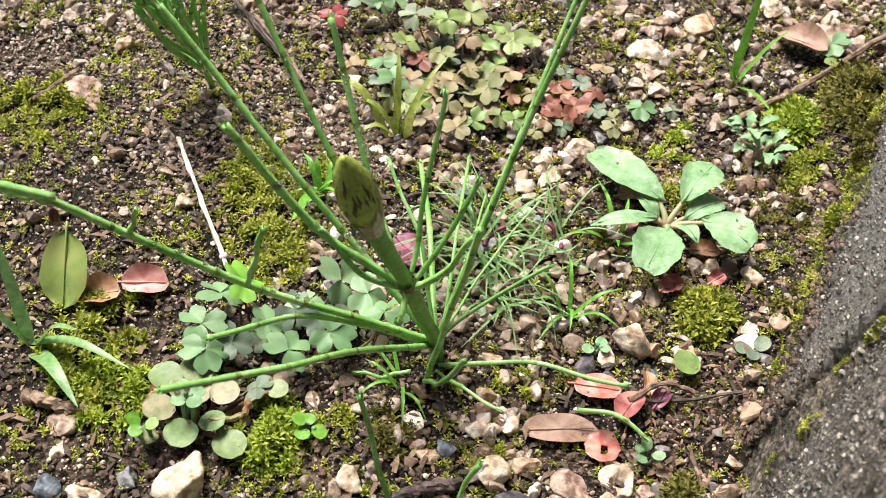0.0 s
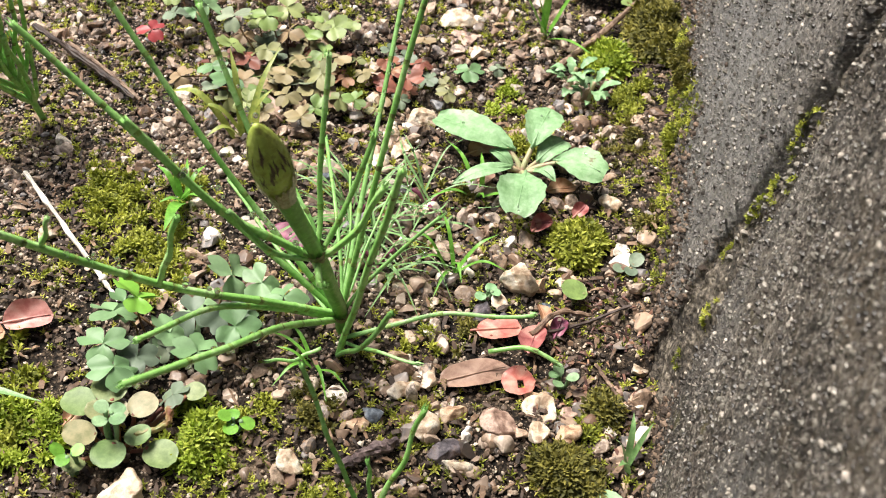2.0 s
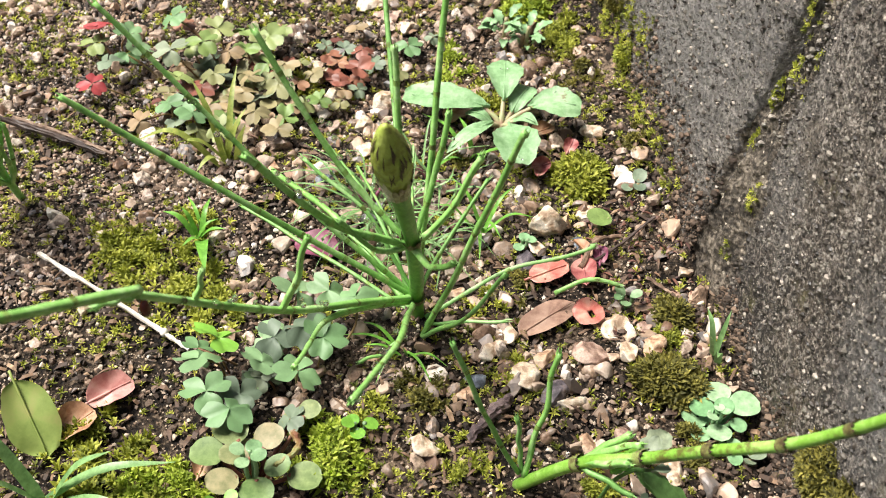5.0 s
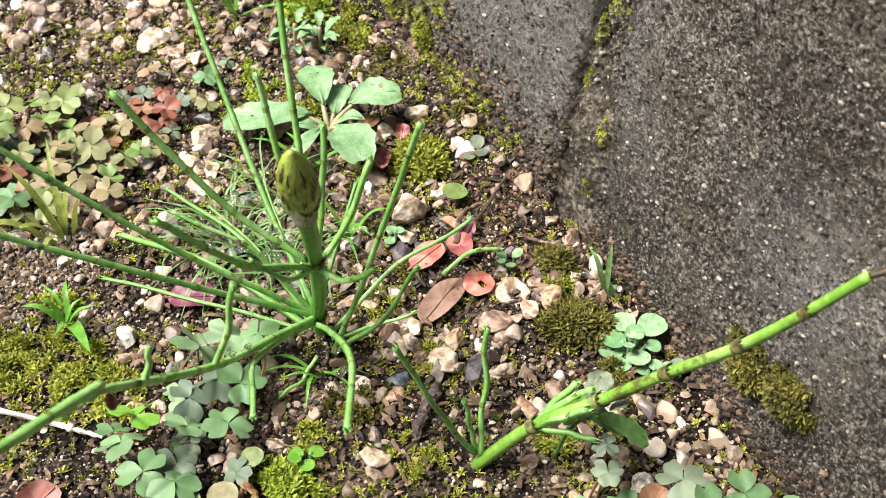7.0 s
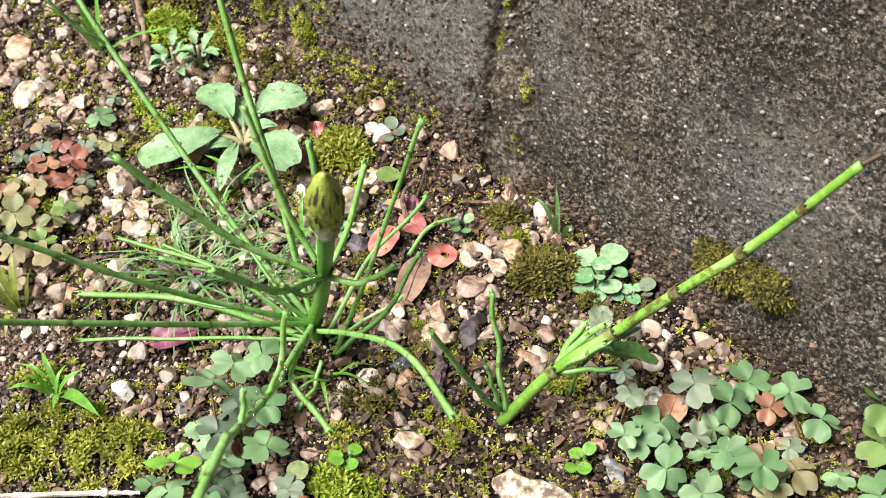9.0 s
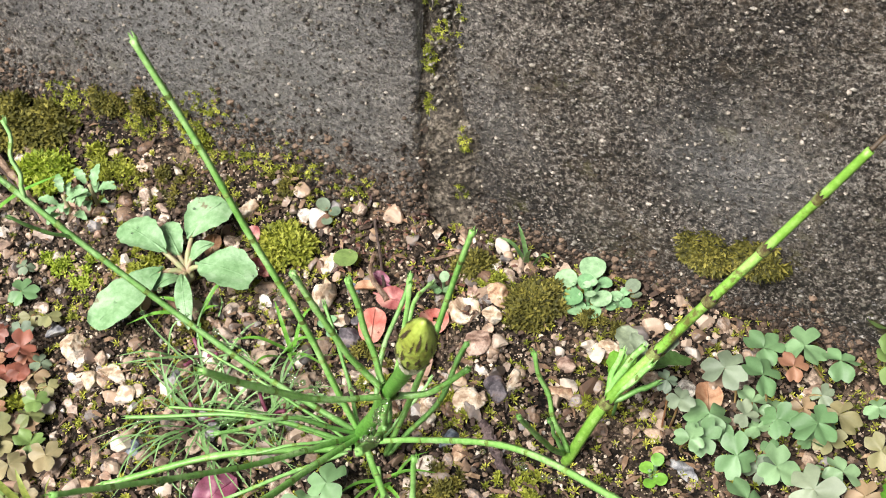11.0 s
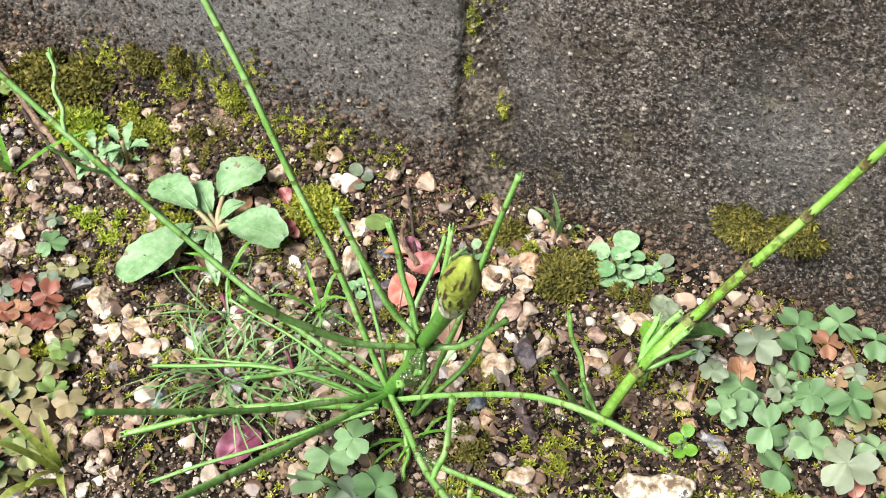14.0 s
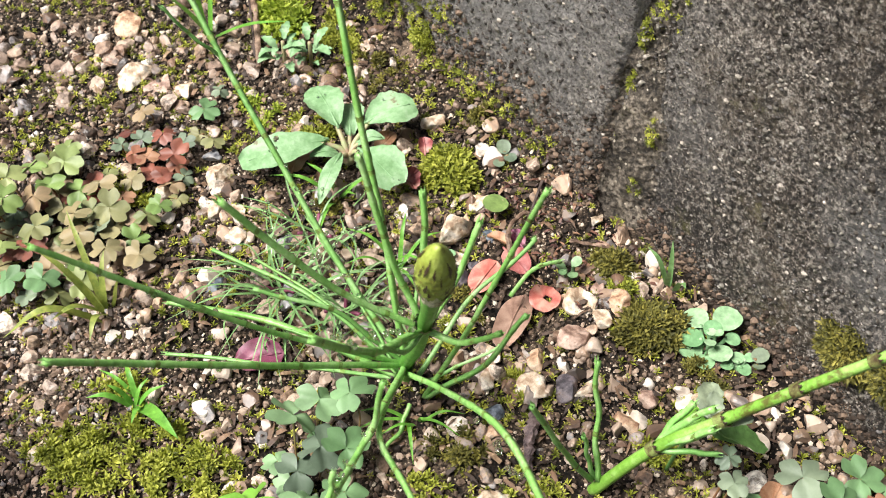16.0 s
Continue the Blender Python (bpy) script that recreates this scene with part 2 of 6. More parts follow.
FINE_GRASS = leafy("fine_grass_blade", (0.10, 0.24, 0.06), (0.19, 0.36, 0.12), (0.36, 0.5, 0.24), 0.4, 0.3, "island")
OLD_GRASS = leafy("yellowing_grass", (0.12, 0.22, 0.03), (0.25, 0.33, 0.06), (0.45, 0.36, 0.12), 0.5, 0.3, "island")
SORREL = leafy("sorrel_leaf", (0.13, 0.245, 0.10), (0.19, 0.325, 0.145), (0.27, 0.40, 0.21), 0.5, 0.22)
SORREL_BRIGHT = leafy("bright_sorrel_leaf", (0.15, 0.36, 0.035), (0.20, 0.44, 0.05), (0.25, 0.5, 0.07), 0.45, 0.3)
SORREL_DULL = leafy("grey_green_sorrel_leaf", (0.12, 0.165, 0.11), (0.175, 0.225, 0.145), (0.24, 0.28, 0.18), 0.55, 0.15)
SORREL_TAN = leafy("bronzed_sorrel_leaf", (0.20, 0.23, 0.085), (0.29, 0.25, 0.125), (0.34, 0.22, 0.13), 0.55, 0.2)
SORREL_LIME = leafy("lime_sorrel_leaf", (0.17, 0.27, 0.075), (0.24, 0.33, 0.10), (0.32, 0.36, 0.14), 0.5, 0.25)
SORREL_RED = leafy("red_sorrel_leaf", (0.16, 0.055, 0.04), (0.28, 0.10, 0.065), (0.36, 0.20, 0.115), 0.5, 0.2)
SORREL_CRIMSON = leafy("crimson_sorrel_leaf", (0.33, 0.045, 0.05), (0.45, 0.09, 0.09), (0.54, 0.18, 0.16), 0.45, 0.25)
STALK = material("sorrel_stalk", [(0.2, (0.16, 0.06, 0.03)), (0.6, (0.22, 0.16, 0.06)), (0.9, (0.2, 0.26, 0.08))], 0.5, 300, 0.5, blotch=120)
ROSETTE = material("rosette_leaf", [(0.15, (0.17, 0.32, 0.13)), (0.5, (0.27, 0.45, 0.22)), (0.85, (0.40, 0.57, 0.34))], 0.45, 500, 0.5, 0.6, 0.0006, blotch=90, thin=0.2, dirt=(((0.20, 0.12, 0.07), 90, 0.66, 0.7, 0.8),))
PETIOLE = material("pinkish_leaf_stalk", [(0.2, (0.38, 0.24, 0.17)), (0.5, (0.40, 0.36, 0.2)), (0.85, (0.36, 0.44, 0.2))], 0.5, 300, 0.5, 0.3, blotch=140, thin=0.1)
STONECROP = leafy("stonecrop_leaf", (0.17, 0.34, 0.15), (0.25, 0.43, 0.215), (0.36, 0.52, 0.30), 0.4, 0.15)
PENNY = leafy("pale_round_leaf", (0.15, 0.25, 0.075), (0.24, 0.28, 0.115), (0.35, 0.25, 0.165), 0.5, 0.2)
LOBED = material("lobed_leaf", [(0.15, (0.07, 0.21, 0.018)), (0.5, (0.125, 0.32, 0.03)), (0.85, (0.22, 0.43, 0.07))], 0.45, 420, 0.5, 0.6, 0.0006, blotch=100, thin=0.25)
BROWN_LEAF = material("brown_fallen_leaf", [(0.2, (0.22, 0.12, 0.085)), (0.5, (0.35, 0.215, 0.155)), (0.85, (0.46, 0.31, 0.23))], 0.55, 600, 0.4, 0.35, blotch=120, thin=0.1)
RED_LEAF = material("red_fallen_leaf", [(0.15, (0.44, 0.09, 0.07)), (0.5, (0.60, 0.22, 0.17)), (0.85, (0.70, 0.42, 0.32))], 0.4, 300, 0.5, 0.3, blotch=180, thin=0.15, spots=((0.16, 0.05, 0.03), 500, 0.2))
PINK_LEAF = material("pink_fallen_leaf", [(0.2, (0.46, 0.17, 0.15)), (0.5, (0.60, 0.30, 0.26)), (0.85, (0.68, 0.44, 0.38))], 0.45, 400, 0.5, 0.3, blotch=150, thin=0.15)
DRY_LEAF = material("dry_tan_leaf", [(0.2, (0.30, 0.14, 0.07)), (0.5, (0.46, 0.26, 0.15)), (0.85, (0.54, 0.37, 0.23))], 0.6, 500, 0.5, 0.4, blotch=160, thin=0.1)
PURPLE_LEAF = material("purple_fallen_leaf", [(0.2, (0.12, 0.025, 0.045)), (0.5, (0.21, 0.05, 0.10)), (0.85, (0.32, 0.12, 0.16))], 0.5, 400, 0.5, 0.3, blotch=160, thin=0.1)
POD_LEAF = material("dull_red_leaf", [(0.2, (0.22, 0.05, 0.05)), (0.5, (0.36, 0.12, 0.11)), (0.85, (0.5, 0.27, 0.22))], 0.5, 400, 0.5, 0.3, blotch=160, thin=0.1)
OLIVE_LEAF = material("yellow_green_fallen_leaf", [(0.2, (0.22, 0.30, 0.07)), (0.5, (0.30, 0.38, 0.10)), (0.85, (0.38, 0.38, 0.13))], 0.5, 300, 0.4, 0.3, blotch=100, thin=0.2)
MOSS = leafy("moss", (0.10, 0.12, 0.013), (0.29, 0.32, 0.03), (0.56, 0.56, 0.1), 0.7, 0.3, "island")
BRIGHT_MOSS = leafy("bright_moss", (0.13, 0.19, 0.014), (0.30, 0.39, 0.028), (0.54, 0.59, 0.1), 0.7, 0.3, "island")
DARK_MOSS = leafy("brownish_moss", (0.045, 0.045, 0.008), (0.14, 0.13, 0.02), (0.32, 0.28, 0.055), 0.75, 0.25, "island")
WHITE_TWIG = material("bleached_twig", [(0.2, (0.5, 0.44, 0.36)), (0.7, (0.8, 0.76, 0.7))], 0.6, 500, 0.5, 0.3)
BROWN_TWIG = material("brown_twig", [(0.2, (0.07, 0.04, 0.025)), (0.5, (0.19, 0.12, 0.08)), (0.85, (0.34, 0.24, 0.17))], 0.65, 600, 0.6, 0.6, blotch=200)
DARK_TWIG = material("dark_twig", [(0.2, (0.018, 0.012, 0.01)), (0.7, (0.07, 0.045, 0.035))], 0.6, 600, 0.6, 0.6, blotch=200)
BARK = material("dark_bark", [(0.15, (0.03, 0.02, 0.02)), (0.5, (0.09, 0.06, 0.06)), (0.9, (0.22, 0.16, 0.15))], 0.65, 500, 0.9, 0.9, 0.0006, blotch=200)
SEED_RED = material("dark_red_seed", [(0.2, (0.06, 0.012, 0.006)), (0.7, (0.16, 0.03, 0.015))], 0.25, 400, 0.4, 0.1)
WATER = bpy.data.materials.new("water_drop")
WATER.use_nodes = True
_p = WATER.node_tree.nodes["Principled BSDF"]
_p.inputs["Transmission Weight"].default_value, _p.inputs["Roughness"].default_value, _p.inputs["IOR"].default_value = 1.0, 0.02, 1.33


# ---- mesh helpers (lengths in mm) ----
def mesh_of(name, verts, faces, smooth=True):
    me = bpy.data.meshes.new(name)
    me.from_pydata([tuple(v) for v in (np.asarray(verts, float) * MM).tolist()], [], [tuple(f) for f in faces])
    if smooth:
        me.shade_smooth()
    me.update()
    return me


def part(name, me, mat, parent=None, label="", at=None):
    """Links a mesh as one object, under a thing or a part if one is given."""
    if not me.materials:
        me.materials.append(mat)
    ob = new(name, me)
    if at is not None:
        ob.matrix_basis = at
    if parent is not None:
        ob.parent = parent
    if label:
        tagged(ob, label)
    return ob


def thing(name, x, y, z, label, category, group=""):
    ob = new(name)
    ob.empty_display_size = 0.002
    ob.location = (x * MM, y * MM, z * MM)
    return tagged(ob, label, category, group)


def spline(points, steps=6):
    """A smooth line through the points."""
    p = np.asarray(points, float)
    p = np.vstack([2 * p[0] - p[1], p, 2 * p[-1] - p[-2]])
    out = []
    for i in range(1, len(p) - 2):
        for t in np.linspace(0, 1, steps, endpoint=False):
            out.append(0.5 * (2 * p[i] + (p[i + 1] - p[i - 1]) * t + (2 * p[i - 1] - 5 * p[i] + 4 * p[i + 1] - p[i + 2]) * t * t
                              + (3 * p[i] - p[i - 1] - 3 * p[i + 1] + p[i + 2]) * t ** 3))
    out.append(p[-2])
    return np.array(out)


def axes_along(line):
    d = np.gradient(line, axis=0)
    d /= np.linalg.norm(d, axis=1)[:, None] + 1e-12
    side = np.cross(d[0], (0.31, 0.87, 0.38))
    a = []
    for k in d:
        side = side - k * (side @ k)
        side /= np.linalg.norm(side) + 1e-12
        a.append(side)
    a = np.array(a)
    return d, a, np.cross(d, a)


def tube(line, radii, sides=10, ridge=0.0, cap=True):
    line = np.asarray(line, float)
    radii = np.broadcast_to(np.asarray(radii, float), (len(line),))
    d, a, b = axes_along(line)
    ang = np.arange(sides) * 2 * np.pi / sides
    rr = 1 - ridge * (np.arange(sides) % 2)
    ring = (np.cos(ang) * rr)[None, :, None] * a[:, None] + (np.sin(ang) * rr)[None, :, None] * b[:, None]
    v = (line[:, None] + ring * radii[:, None, None]).reshape(-1, 3)
    f = []
    for i in range(len(line) - 1):
        for j in range(sides):
            k = (j + 1) % sides
            f.append((i * sides + j, i * sides + k, (i + 1) * sides + k, (i + 1) * sides + j))
    if cap:
        f.append(tuple(range(sides))[::-1])
        f.append(tuple((len(line) - 1) * sides + j for j in range(sides)))
    return v, f


def joined(pieces):
    v, f, n = [], [], 0
    for a, b in pieces:
        v.append(np.asarray(a, float))
        f += [tuple(i + n for i in q) for q in b]
        n += len(a)
    return np.vstack(v), f


def blade(line, width, fold=0.25, up=(0, 0, 1)):
    """A tapering grass blade, folded along its middle."""
    line = np.asarray(line, float)
    n = len(line)
    d, _, _ = axes_along(line)
    s = np.cross(d, up)
    s /= np.linalg.norm(s, axis=1)[:, None] + 1e-9
    nrm = np.cross(s, d)
    t = np.linspace(0, 1, n)
    w = width * 0.5 * np.clip(np.minimum(1, 0.55 + t * 3) * (1 - t ** 2.6), 0.04, 1)
    v = np.stack([line - s * w[:, None] + nrm * (w * fold)[:, None], line, line + s * w[:, None] + nrm * (w * fold)[:, None]], 1).reshape(-1, 3)
    f = []
    for i in range(n - 1):
        for j in (0, 1):
            f.append((3 * i + j, 3 * i + j + 1, 3 * i + j + 4, 3 * i + j + 3))
    return v, f


def lamina(length, width, profile, tipcut=None, nu=9, nv=8, curl=0.0, cup=0.1, wave=0.0, seed=0, thick=0.25, power=2.0):
    """A leaf blade along +y from the origin, two-sided with real thickness."""
    r = np.random.default_rng(seed)
    ph = r.random(3) * 6.3
    u, v = np.meshgrid(np.linspace(0, 1, nu), np.linspace(-1, 1, nv), indexing="ij")
    w = profile(u)
    lng = tipcut(v) if tipcut else 1.0
    x, y = v * w * width * 0.5, u * lng * length
    z = -curl * length * u ** 2 + cup * width * np.abs(v * w) ** power + wave * width * np.sin(5 * u + ph[0] + 3 * v) * np.abs(v)
    top = np.stack([x, y, z], -1).reshape(-1, 3)
    bot = top.copy()
    inner = np.zeros((nu, nv), bool)
    inner[1:-1, 1:-1] = True
    bot[inner.ravel(), 2] -= thick
    f = []
    for i in range(nu - 1):
        for j in range(nv - 1):
            a = i * nv + j
            f.append((a, a + 1, a + nv + 1, a + nv))
            f.append(tuple(k + nu * nv for k in (a + nv, a + nv + 1, a + 1, a)))
    return np.vstack([top, bot]), f


def turned(piece, m, at=(0, 0, 0)):
    return np.asarray(piece[0]) @ np.array(Euler([radians(k) for k in m]).to_matrix()).T + np.asarray(at, float), piece[1]


def obovate(u):
    return np.sin(np.pi * 0.5 * np.clip(u, 0, 1) ** 0.9) ** 1.1 * 0.92 + 0.05


def heart_tip(v):
    return 1.0 - 0.42 * np.abs(v) ** 3.2 - 0.24 * np.clip(1 - np.abs(v) * 1.9, 0, 1) ** 1.3


def oval(u):
    return np.sqrt(np.clip(1 - (2 * u - 1) ** 2, 0, 1)) * (0.9 + 0.1 * u) + 0.02


def spoon(u):
    return np.where(u < 0.38, 0.13 + 0.5 * np.clip((u - 0.22) / 0.16, 0, 1) ** 2 * 0.6, np.sqrt(np.clip(1 - ((u - 0.66) / 0.36) ** 2, 0, 1)))


def bump_noise(p, size, amp):
    return np.array([noise.noise(Vector(q) / size) for q in p]) * amp


# ---- ground ----
def lie(x, y):
    """Height of the soil, in mm."""
    q = Vector((x, y, 0))
    bank = 5.0 * max(0.0, min(1.0, (y - 52) / 26)) * max(0.0, min(1.0, (-10 - x) / 50))
    fade = 1.0 / (1.0 + max(0.0, (abs(x) + abs(y)) / 400 - 1))
    wall_foot = (71.2 + 0.016 * (x + 65) if x < -17 else 73.7 - 0.0475 * (x - 67.5)) - y
    heap = 0.0
    if -4 < wall_foot < 18 and abs(x) < 400:
        heap = (5.5 if x < -17 else 2.5) * (0.65 + 0.8 * noise.noise(q / 11.0)) * max(0.0, 1 - max(0.0, wall_foot) / (17 if x < -17 else 9)) ** 1.7
    fade_in = 6.5 * math.exp(-((x + 7) ** 2 + (y - 2) ** 2) / 170.0)
    return -1.2 + fade_in + heap + (1.3 * noise.noise(q / 38.0) + 0.8 * noise.noise(q / 14.0 + Vector((3, 1, 7)))) * fade + bank * fade


def spread(lo, hi, step, far):
    mid = list(np.arange(lo, hi + step, step))
    out, g, a, b = [], step, lo, hi
    left, right = [], []
    while a > -far:
        g *= 1.35
        a -= g
        b += g
        left.append(a)
        right.append(b)
    return np.array(left[::-1] + mid + right)


def wall_y(x, z, side):
    if side == "right":
        return 80.3 - 0.0475 * (x - 67.5) + 0.132 * (z - 49.8)
    return 77.6 + 0.016 * (x + 65) + 0.166 * (z - 39)


def build_ground():
    xs, ys = spread(-250, 160, 2.2, 30000), spread(-190, 92, 2.2, 30000)
    v = []
    for x in xs:
        for y in ys:
            near = -260 < x < 170 and -200 < y < 100
            q = Vector((x, y, 0))
            z = lie(x, y)
            if near:
                z += 0.55 * noise.noise(q / 4.5) + 0.4 * noise.noise(q / 2.3)
            v.append((x, y, z))
    n = len(ys)
    f = [(i * n + j, (i + 1) * n + j, (i + 1) * n + j + 1, i * n + j + 1) for i in range(len(xs) - 1) for j in range(n - 1)]
    return tagged(part("ground", mesh_of("ground", v, f), SOIL), "dark damp soil strewn with grit and moss", "ground", kind="structure")


GROUND = build_ground()


def wall_relief(x, z, side):
    q = Vector((x, z, 9.0 if side == "left" else 40.0))
    return 0.7 * noise.noise(q / 9.0) + 0.55 * noise.noise(q / 3.0) + 0.45 * noise.noise(q / 1.7) + 0.7 * noise.noise(q / 40.0)


def block(side, x0, x1):
    """One concrete block of the wall, leaning back, with a rough cast face and worn arrises."""
    z0, z1, deep = -40.0, 320.0, 140.0
    xs = np.concatenate([np.arange(max(x0, -220), min(x1, 160), 1.6), [min(x1, 160)]])
    if x0 < -220:
        xs = np.concatenate([np.linspace(x0, -222, 12), xs])
    if x1 > 160:
        xs = np.concatenate([xs, np.linspace(162, x1, 12)])
    zs = np.concatenate([np.arange(z0, 115, 1.6), np.linspace(117, z1, 20)])
    v = []
    edge = x1 if side == "left" else x0
    for x in xs:
        for z in zs:
            q = Vector((x, z, 9.0 if side == "left" else 40.0))
            r = wall_relief(x, z, side)
            e = abs(x - edge)
            worn = 1.7 * max(0.0, 1 - e / 7.0) ** 1.2 if side == "right" else 1.3 * max(0.0, 1 - e / (3.0 + 1.5 * noise.noise(q / 12.0))) ** 2
            top = 4.0 * max(0.0, 1 - (z1 - z) / 8) ** 2
            v.append((x + (0.7 * noise.noise(q / 6.0) if e < 4 else 0), wall_y(x, z, side) + r + worn + top, z))
    n, m = len(zs), len(xs)
    f = [(i * n + j, (i + 1) * n + j, (i + 1) * n + j + 1, i * n + j + 1) for i in range(m - 1) for j in range(n - 1)]
    k = len(v)
    rim = [i * n for i in range(m)] + [(m - 1) * n + j for j in range(1, n)] + [i * n + n - 1 for i in range(m - 2, -1, -1)] + [j for j in range(n - 2, 0, -1)]
    for i in rim:
        x, y, z = v[i]
        v.append((x, wall_y(x, 320, side) + deep, z))
    c = len(rim)
    f += [(rim[i], k + i, k + (i + 1) % c, rim[(i + 1) % c]) for i in range(c)]
    f.append(tuple(range(k, k + c)))
    return mesh_of("concrete_block", v, f)


WALL = tagged(new("wall_north"), "weathered dark concrete block wall leaning slightly back", "wall", kind="structure")
part("concrete_block", block("left", -700, -22.5), CONCRETE, WALL)
part("concrete_block", block("right", -17.5, 700), CONCRETE, WALL)


def joint():
    """Mortar between the blocks: washed out high up, choked with dirt and crumbs towards the ground."""
    v, zs, xs = [], np.concatenate([np.arange(-40, 118, 1.2), np.linspace(120, 316, 14)]), np.linspace(-26, -6, 48)
    for x in xs:
        for z in zs:
            q = Vector((x, z, 70))
            open_up = min(1.0, max(0.0, (z - 34 + 9 * noise.noise(q / 16)) / 26))
            fill = min(1.0, max(0.0, (x + 23.5 + 1.5 * noise.noise(q / 8)) / (6 + 11 * (1 - open_up))))
            left, right = wall_y(-22.5, z, "left") + 0.5 + 2.1 * open_up, wall_y(x, z, "right") + 0.5 + 0.5 * max(0.0, x + 13.5) * open_up - 0.9 * (1 - open_up) * max(0.0, 1 - max(0.0, x + 12) / 6)
            crack = (2.0 + 2.2 * open_up) * max(0.0, 1 - abs(x + 21.6 + 0.8 * noise.noise(q / 9)) / (1.5 + 0.9 * open_up)) * min(1.0, max(0.0, (z - 4) / 8)) * min(1.0, max(0.25, 0.75 + 0.9 * noise.noise(q / 7)))
            v.append((x, left * (1 - fill) + right * fill + crack + 0.9 * noise.noise(q / 5) + 0.9 * noise.noise(q / 2.2), z))
    n = len(zs)
    f = [(i * n + j, (i + 1) * n + j, (i + 1) * n + j + 1, i * n + j + 1) for i in range(len(xs) - 1) for j in range(n - 1)]
    k = len(v)
    v += [(x, y + 60, z) for x, y, z in v]
    f += [tuple(i + k for i in q[::-1]) for q in f]
    return mesh_of("mortar_joint", v, f)


part("mortar_joint", joint(), MORTAR, WALL, "dirty recessed mortar between the blocks")


# ---- loose stone ----
def ball(level):
    bm = bmesh.new()
    bmesh.ops.create_icosphere(bm, subdivisions=level, radius=1)
    v = np.array([w.co[:] for w in bm.verts])
    f = [tuple(w.index for w in q.verts) for q in bm.faces]
    bm.free()
    return v, f


BALLS = {k: ball(k) for k in (1, 2, 3, 4)}


def chipped(level, r, cuts=7, rough=0.08, flat=0.72):
    """A unit stone: a ball cut by random planes, so that it gets faces and edges."""
    v = BALLS[level][0].copy()
    for _ in range(cuts):
        n = r.normal(size=3)
        n /= np.linalg.norm(n)
        d = r.uniform(0.36, 0.8)
        over = np.clip(v @ n - d, 0, None)
        v -= over[:, None] * n * 0.97
    v *= r.uniform(0.75, 1.2, 3) * (1, 1, flat)
    if rough:
        k = r.normal(size=(3, 3)) * 2.2
        v *= 1 + rough * np.sin(v @ k + r.random(3) * 6).sum(1)[:, None] / 2
    return v


def scatter(count, level, size, area, r, keep, sink=0.25, cuts=6):
    """Many loose stones in one mesh."""
    shapes = [chipped(level, r, cuts, 0.15) for _ in range(60)]
    tris = np.array(BALLS[level][1])
    vs, fs, n = [], [], 0
    while n < count:
        x, y = r.uniform(area[0], area[1]), r.uniform(area[2], area[3])
        s = size(r)
        if not keep(x, y, s, r):
            n += 1 if r.random() < 0.3 else 0
            continue
        m = np.array(Euler((r.normal() * 0.5, r.normal() * 0.5, r.random() * 6.3)).to_matrix())
        v = shapes[r.integers(60)] @ m.T * s * 0.5 + (x, y, lie(x, y) + s * (0.5 - sink) * 0.6)
        fs.append(tris + len(vs) * len(v))
        vs.append(v)
        n += 1
    v = np.vstack(vs)
    f = np.vstack(fs)
    return v, f.tolist()


# places that loose stone keeps clear of: x, y, radius
CLEAR = [(-4, 2, 5), (41, 21, 5), (-6, 34, 8), (-6, 44, 5), (-20, 37, 6), (-18, 46, 6), (13, -88, 8), (6, -68, 6), (16, -75, 5), (-36, -20, 6), (58, 10, 9), (45, -29, 7), (1, 49, 5), (11, 14, 4.5),
         (-34, 37, 6), (-75, 34, 7), (30, 63, 5), (35, -35, 8), (17, 59, 8), (-55, 52, 7), (35, -60, 12), (27, -22, 7)]
# mossy ground: x, y, half-widths, how bare of stone
MOSSY = [(28, -68, 20, 14, 0.8), (34, -56, 10, 14, 0.8), (27, -20, 12, 9, 0.7), (-27, -58, 22, 16, 0.7), (-35, -72, 12, 10, 0.5), (-125, 58, 18, 12, 0.6), (16, 0, 7, 6, 0.5), (-30, -128, 12, 16, 0.6)]


# bare dark soil: x, y, half-widths, how bare
BARE = [(-84, 2, 30, 24, 0.5), (-100, 22, 22, 16, 0.4), (-26, 60, 24, 14, 0.7), (42, 4, 24, 16, 0.65), (52, 34, 16, 12, 0.4), (45, -45, 18, 16, 0.5), (-82, 62, 22, 12, 0.6), (70, 8, 20, 22, 0.4)]


def keep_stone(x, y, s, r):
    side = "left" if x < -17 else "right"
    if y > wall_y(x, 0, side) - 1:
        return False
    if s > 1.7:
        for a, b, c in CLEAR:
            if (x - a) ** 2 + (y - b) ** 2 < (c + s * 0.4) ** 2:
                return False
    for a, b, c, d, e in MOSSY:
        if ((x - a) / c) ** 2 + ((y - b) / d) ** 2 < 1 and r.random() < e * (1 if s > 1.7 else 0.5):
            return False
    for a, b, c, d, e in BARE:
        if ((x - a) / c) ** 2 + ((y - b) / d) ** 2 < 1 and s > 1.7 and r.random() < e:
            return False
    if -45 < x <= 18 and s > 2.0 and r.random() < 0.25:
        return False
    if y < -8 and x > -75 and s > 2.0 and r.random() < 0.5:
        return False
    if x > 18 and s > 2.2 and r.random() < 0.6:
        return False
    if s > 1.5 and noise.noise(Vector((x / 17, y / 17, 2.5))) < 0.0 and r.random() < 0.68:
        return False
    return True


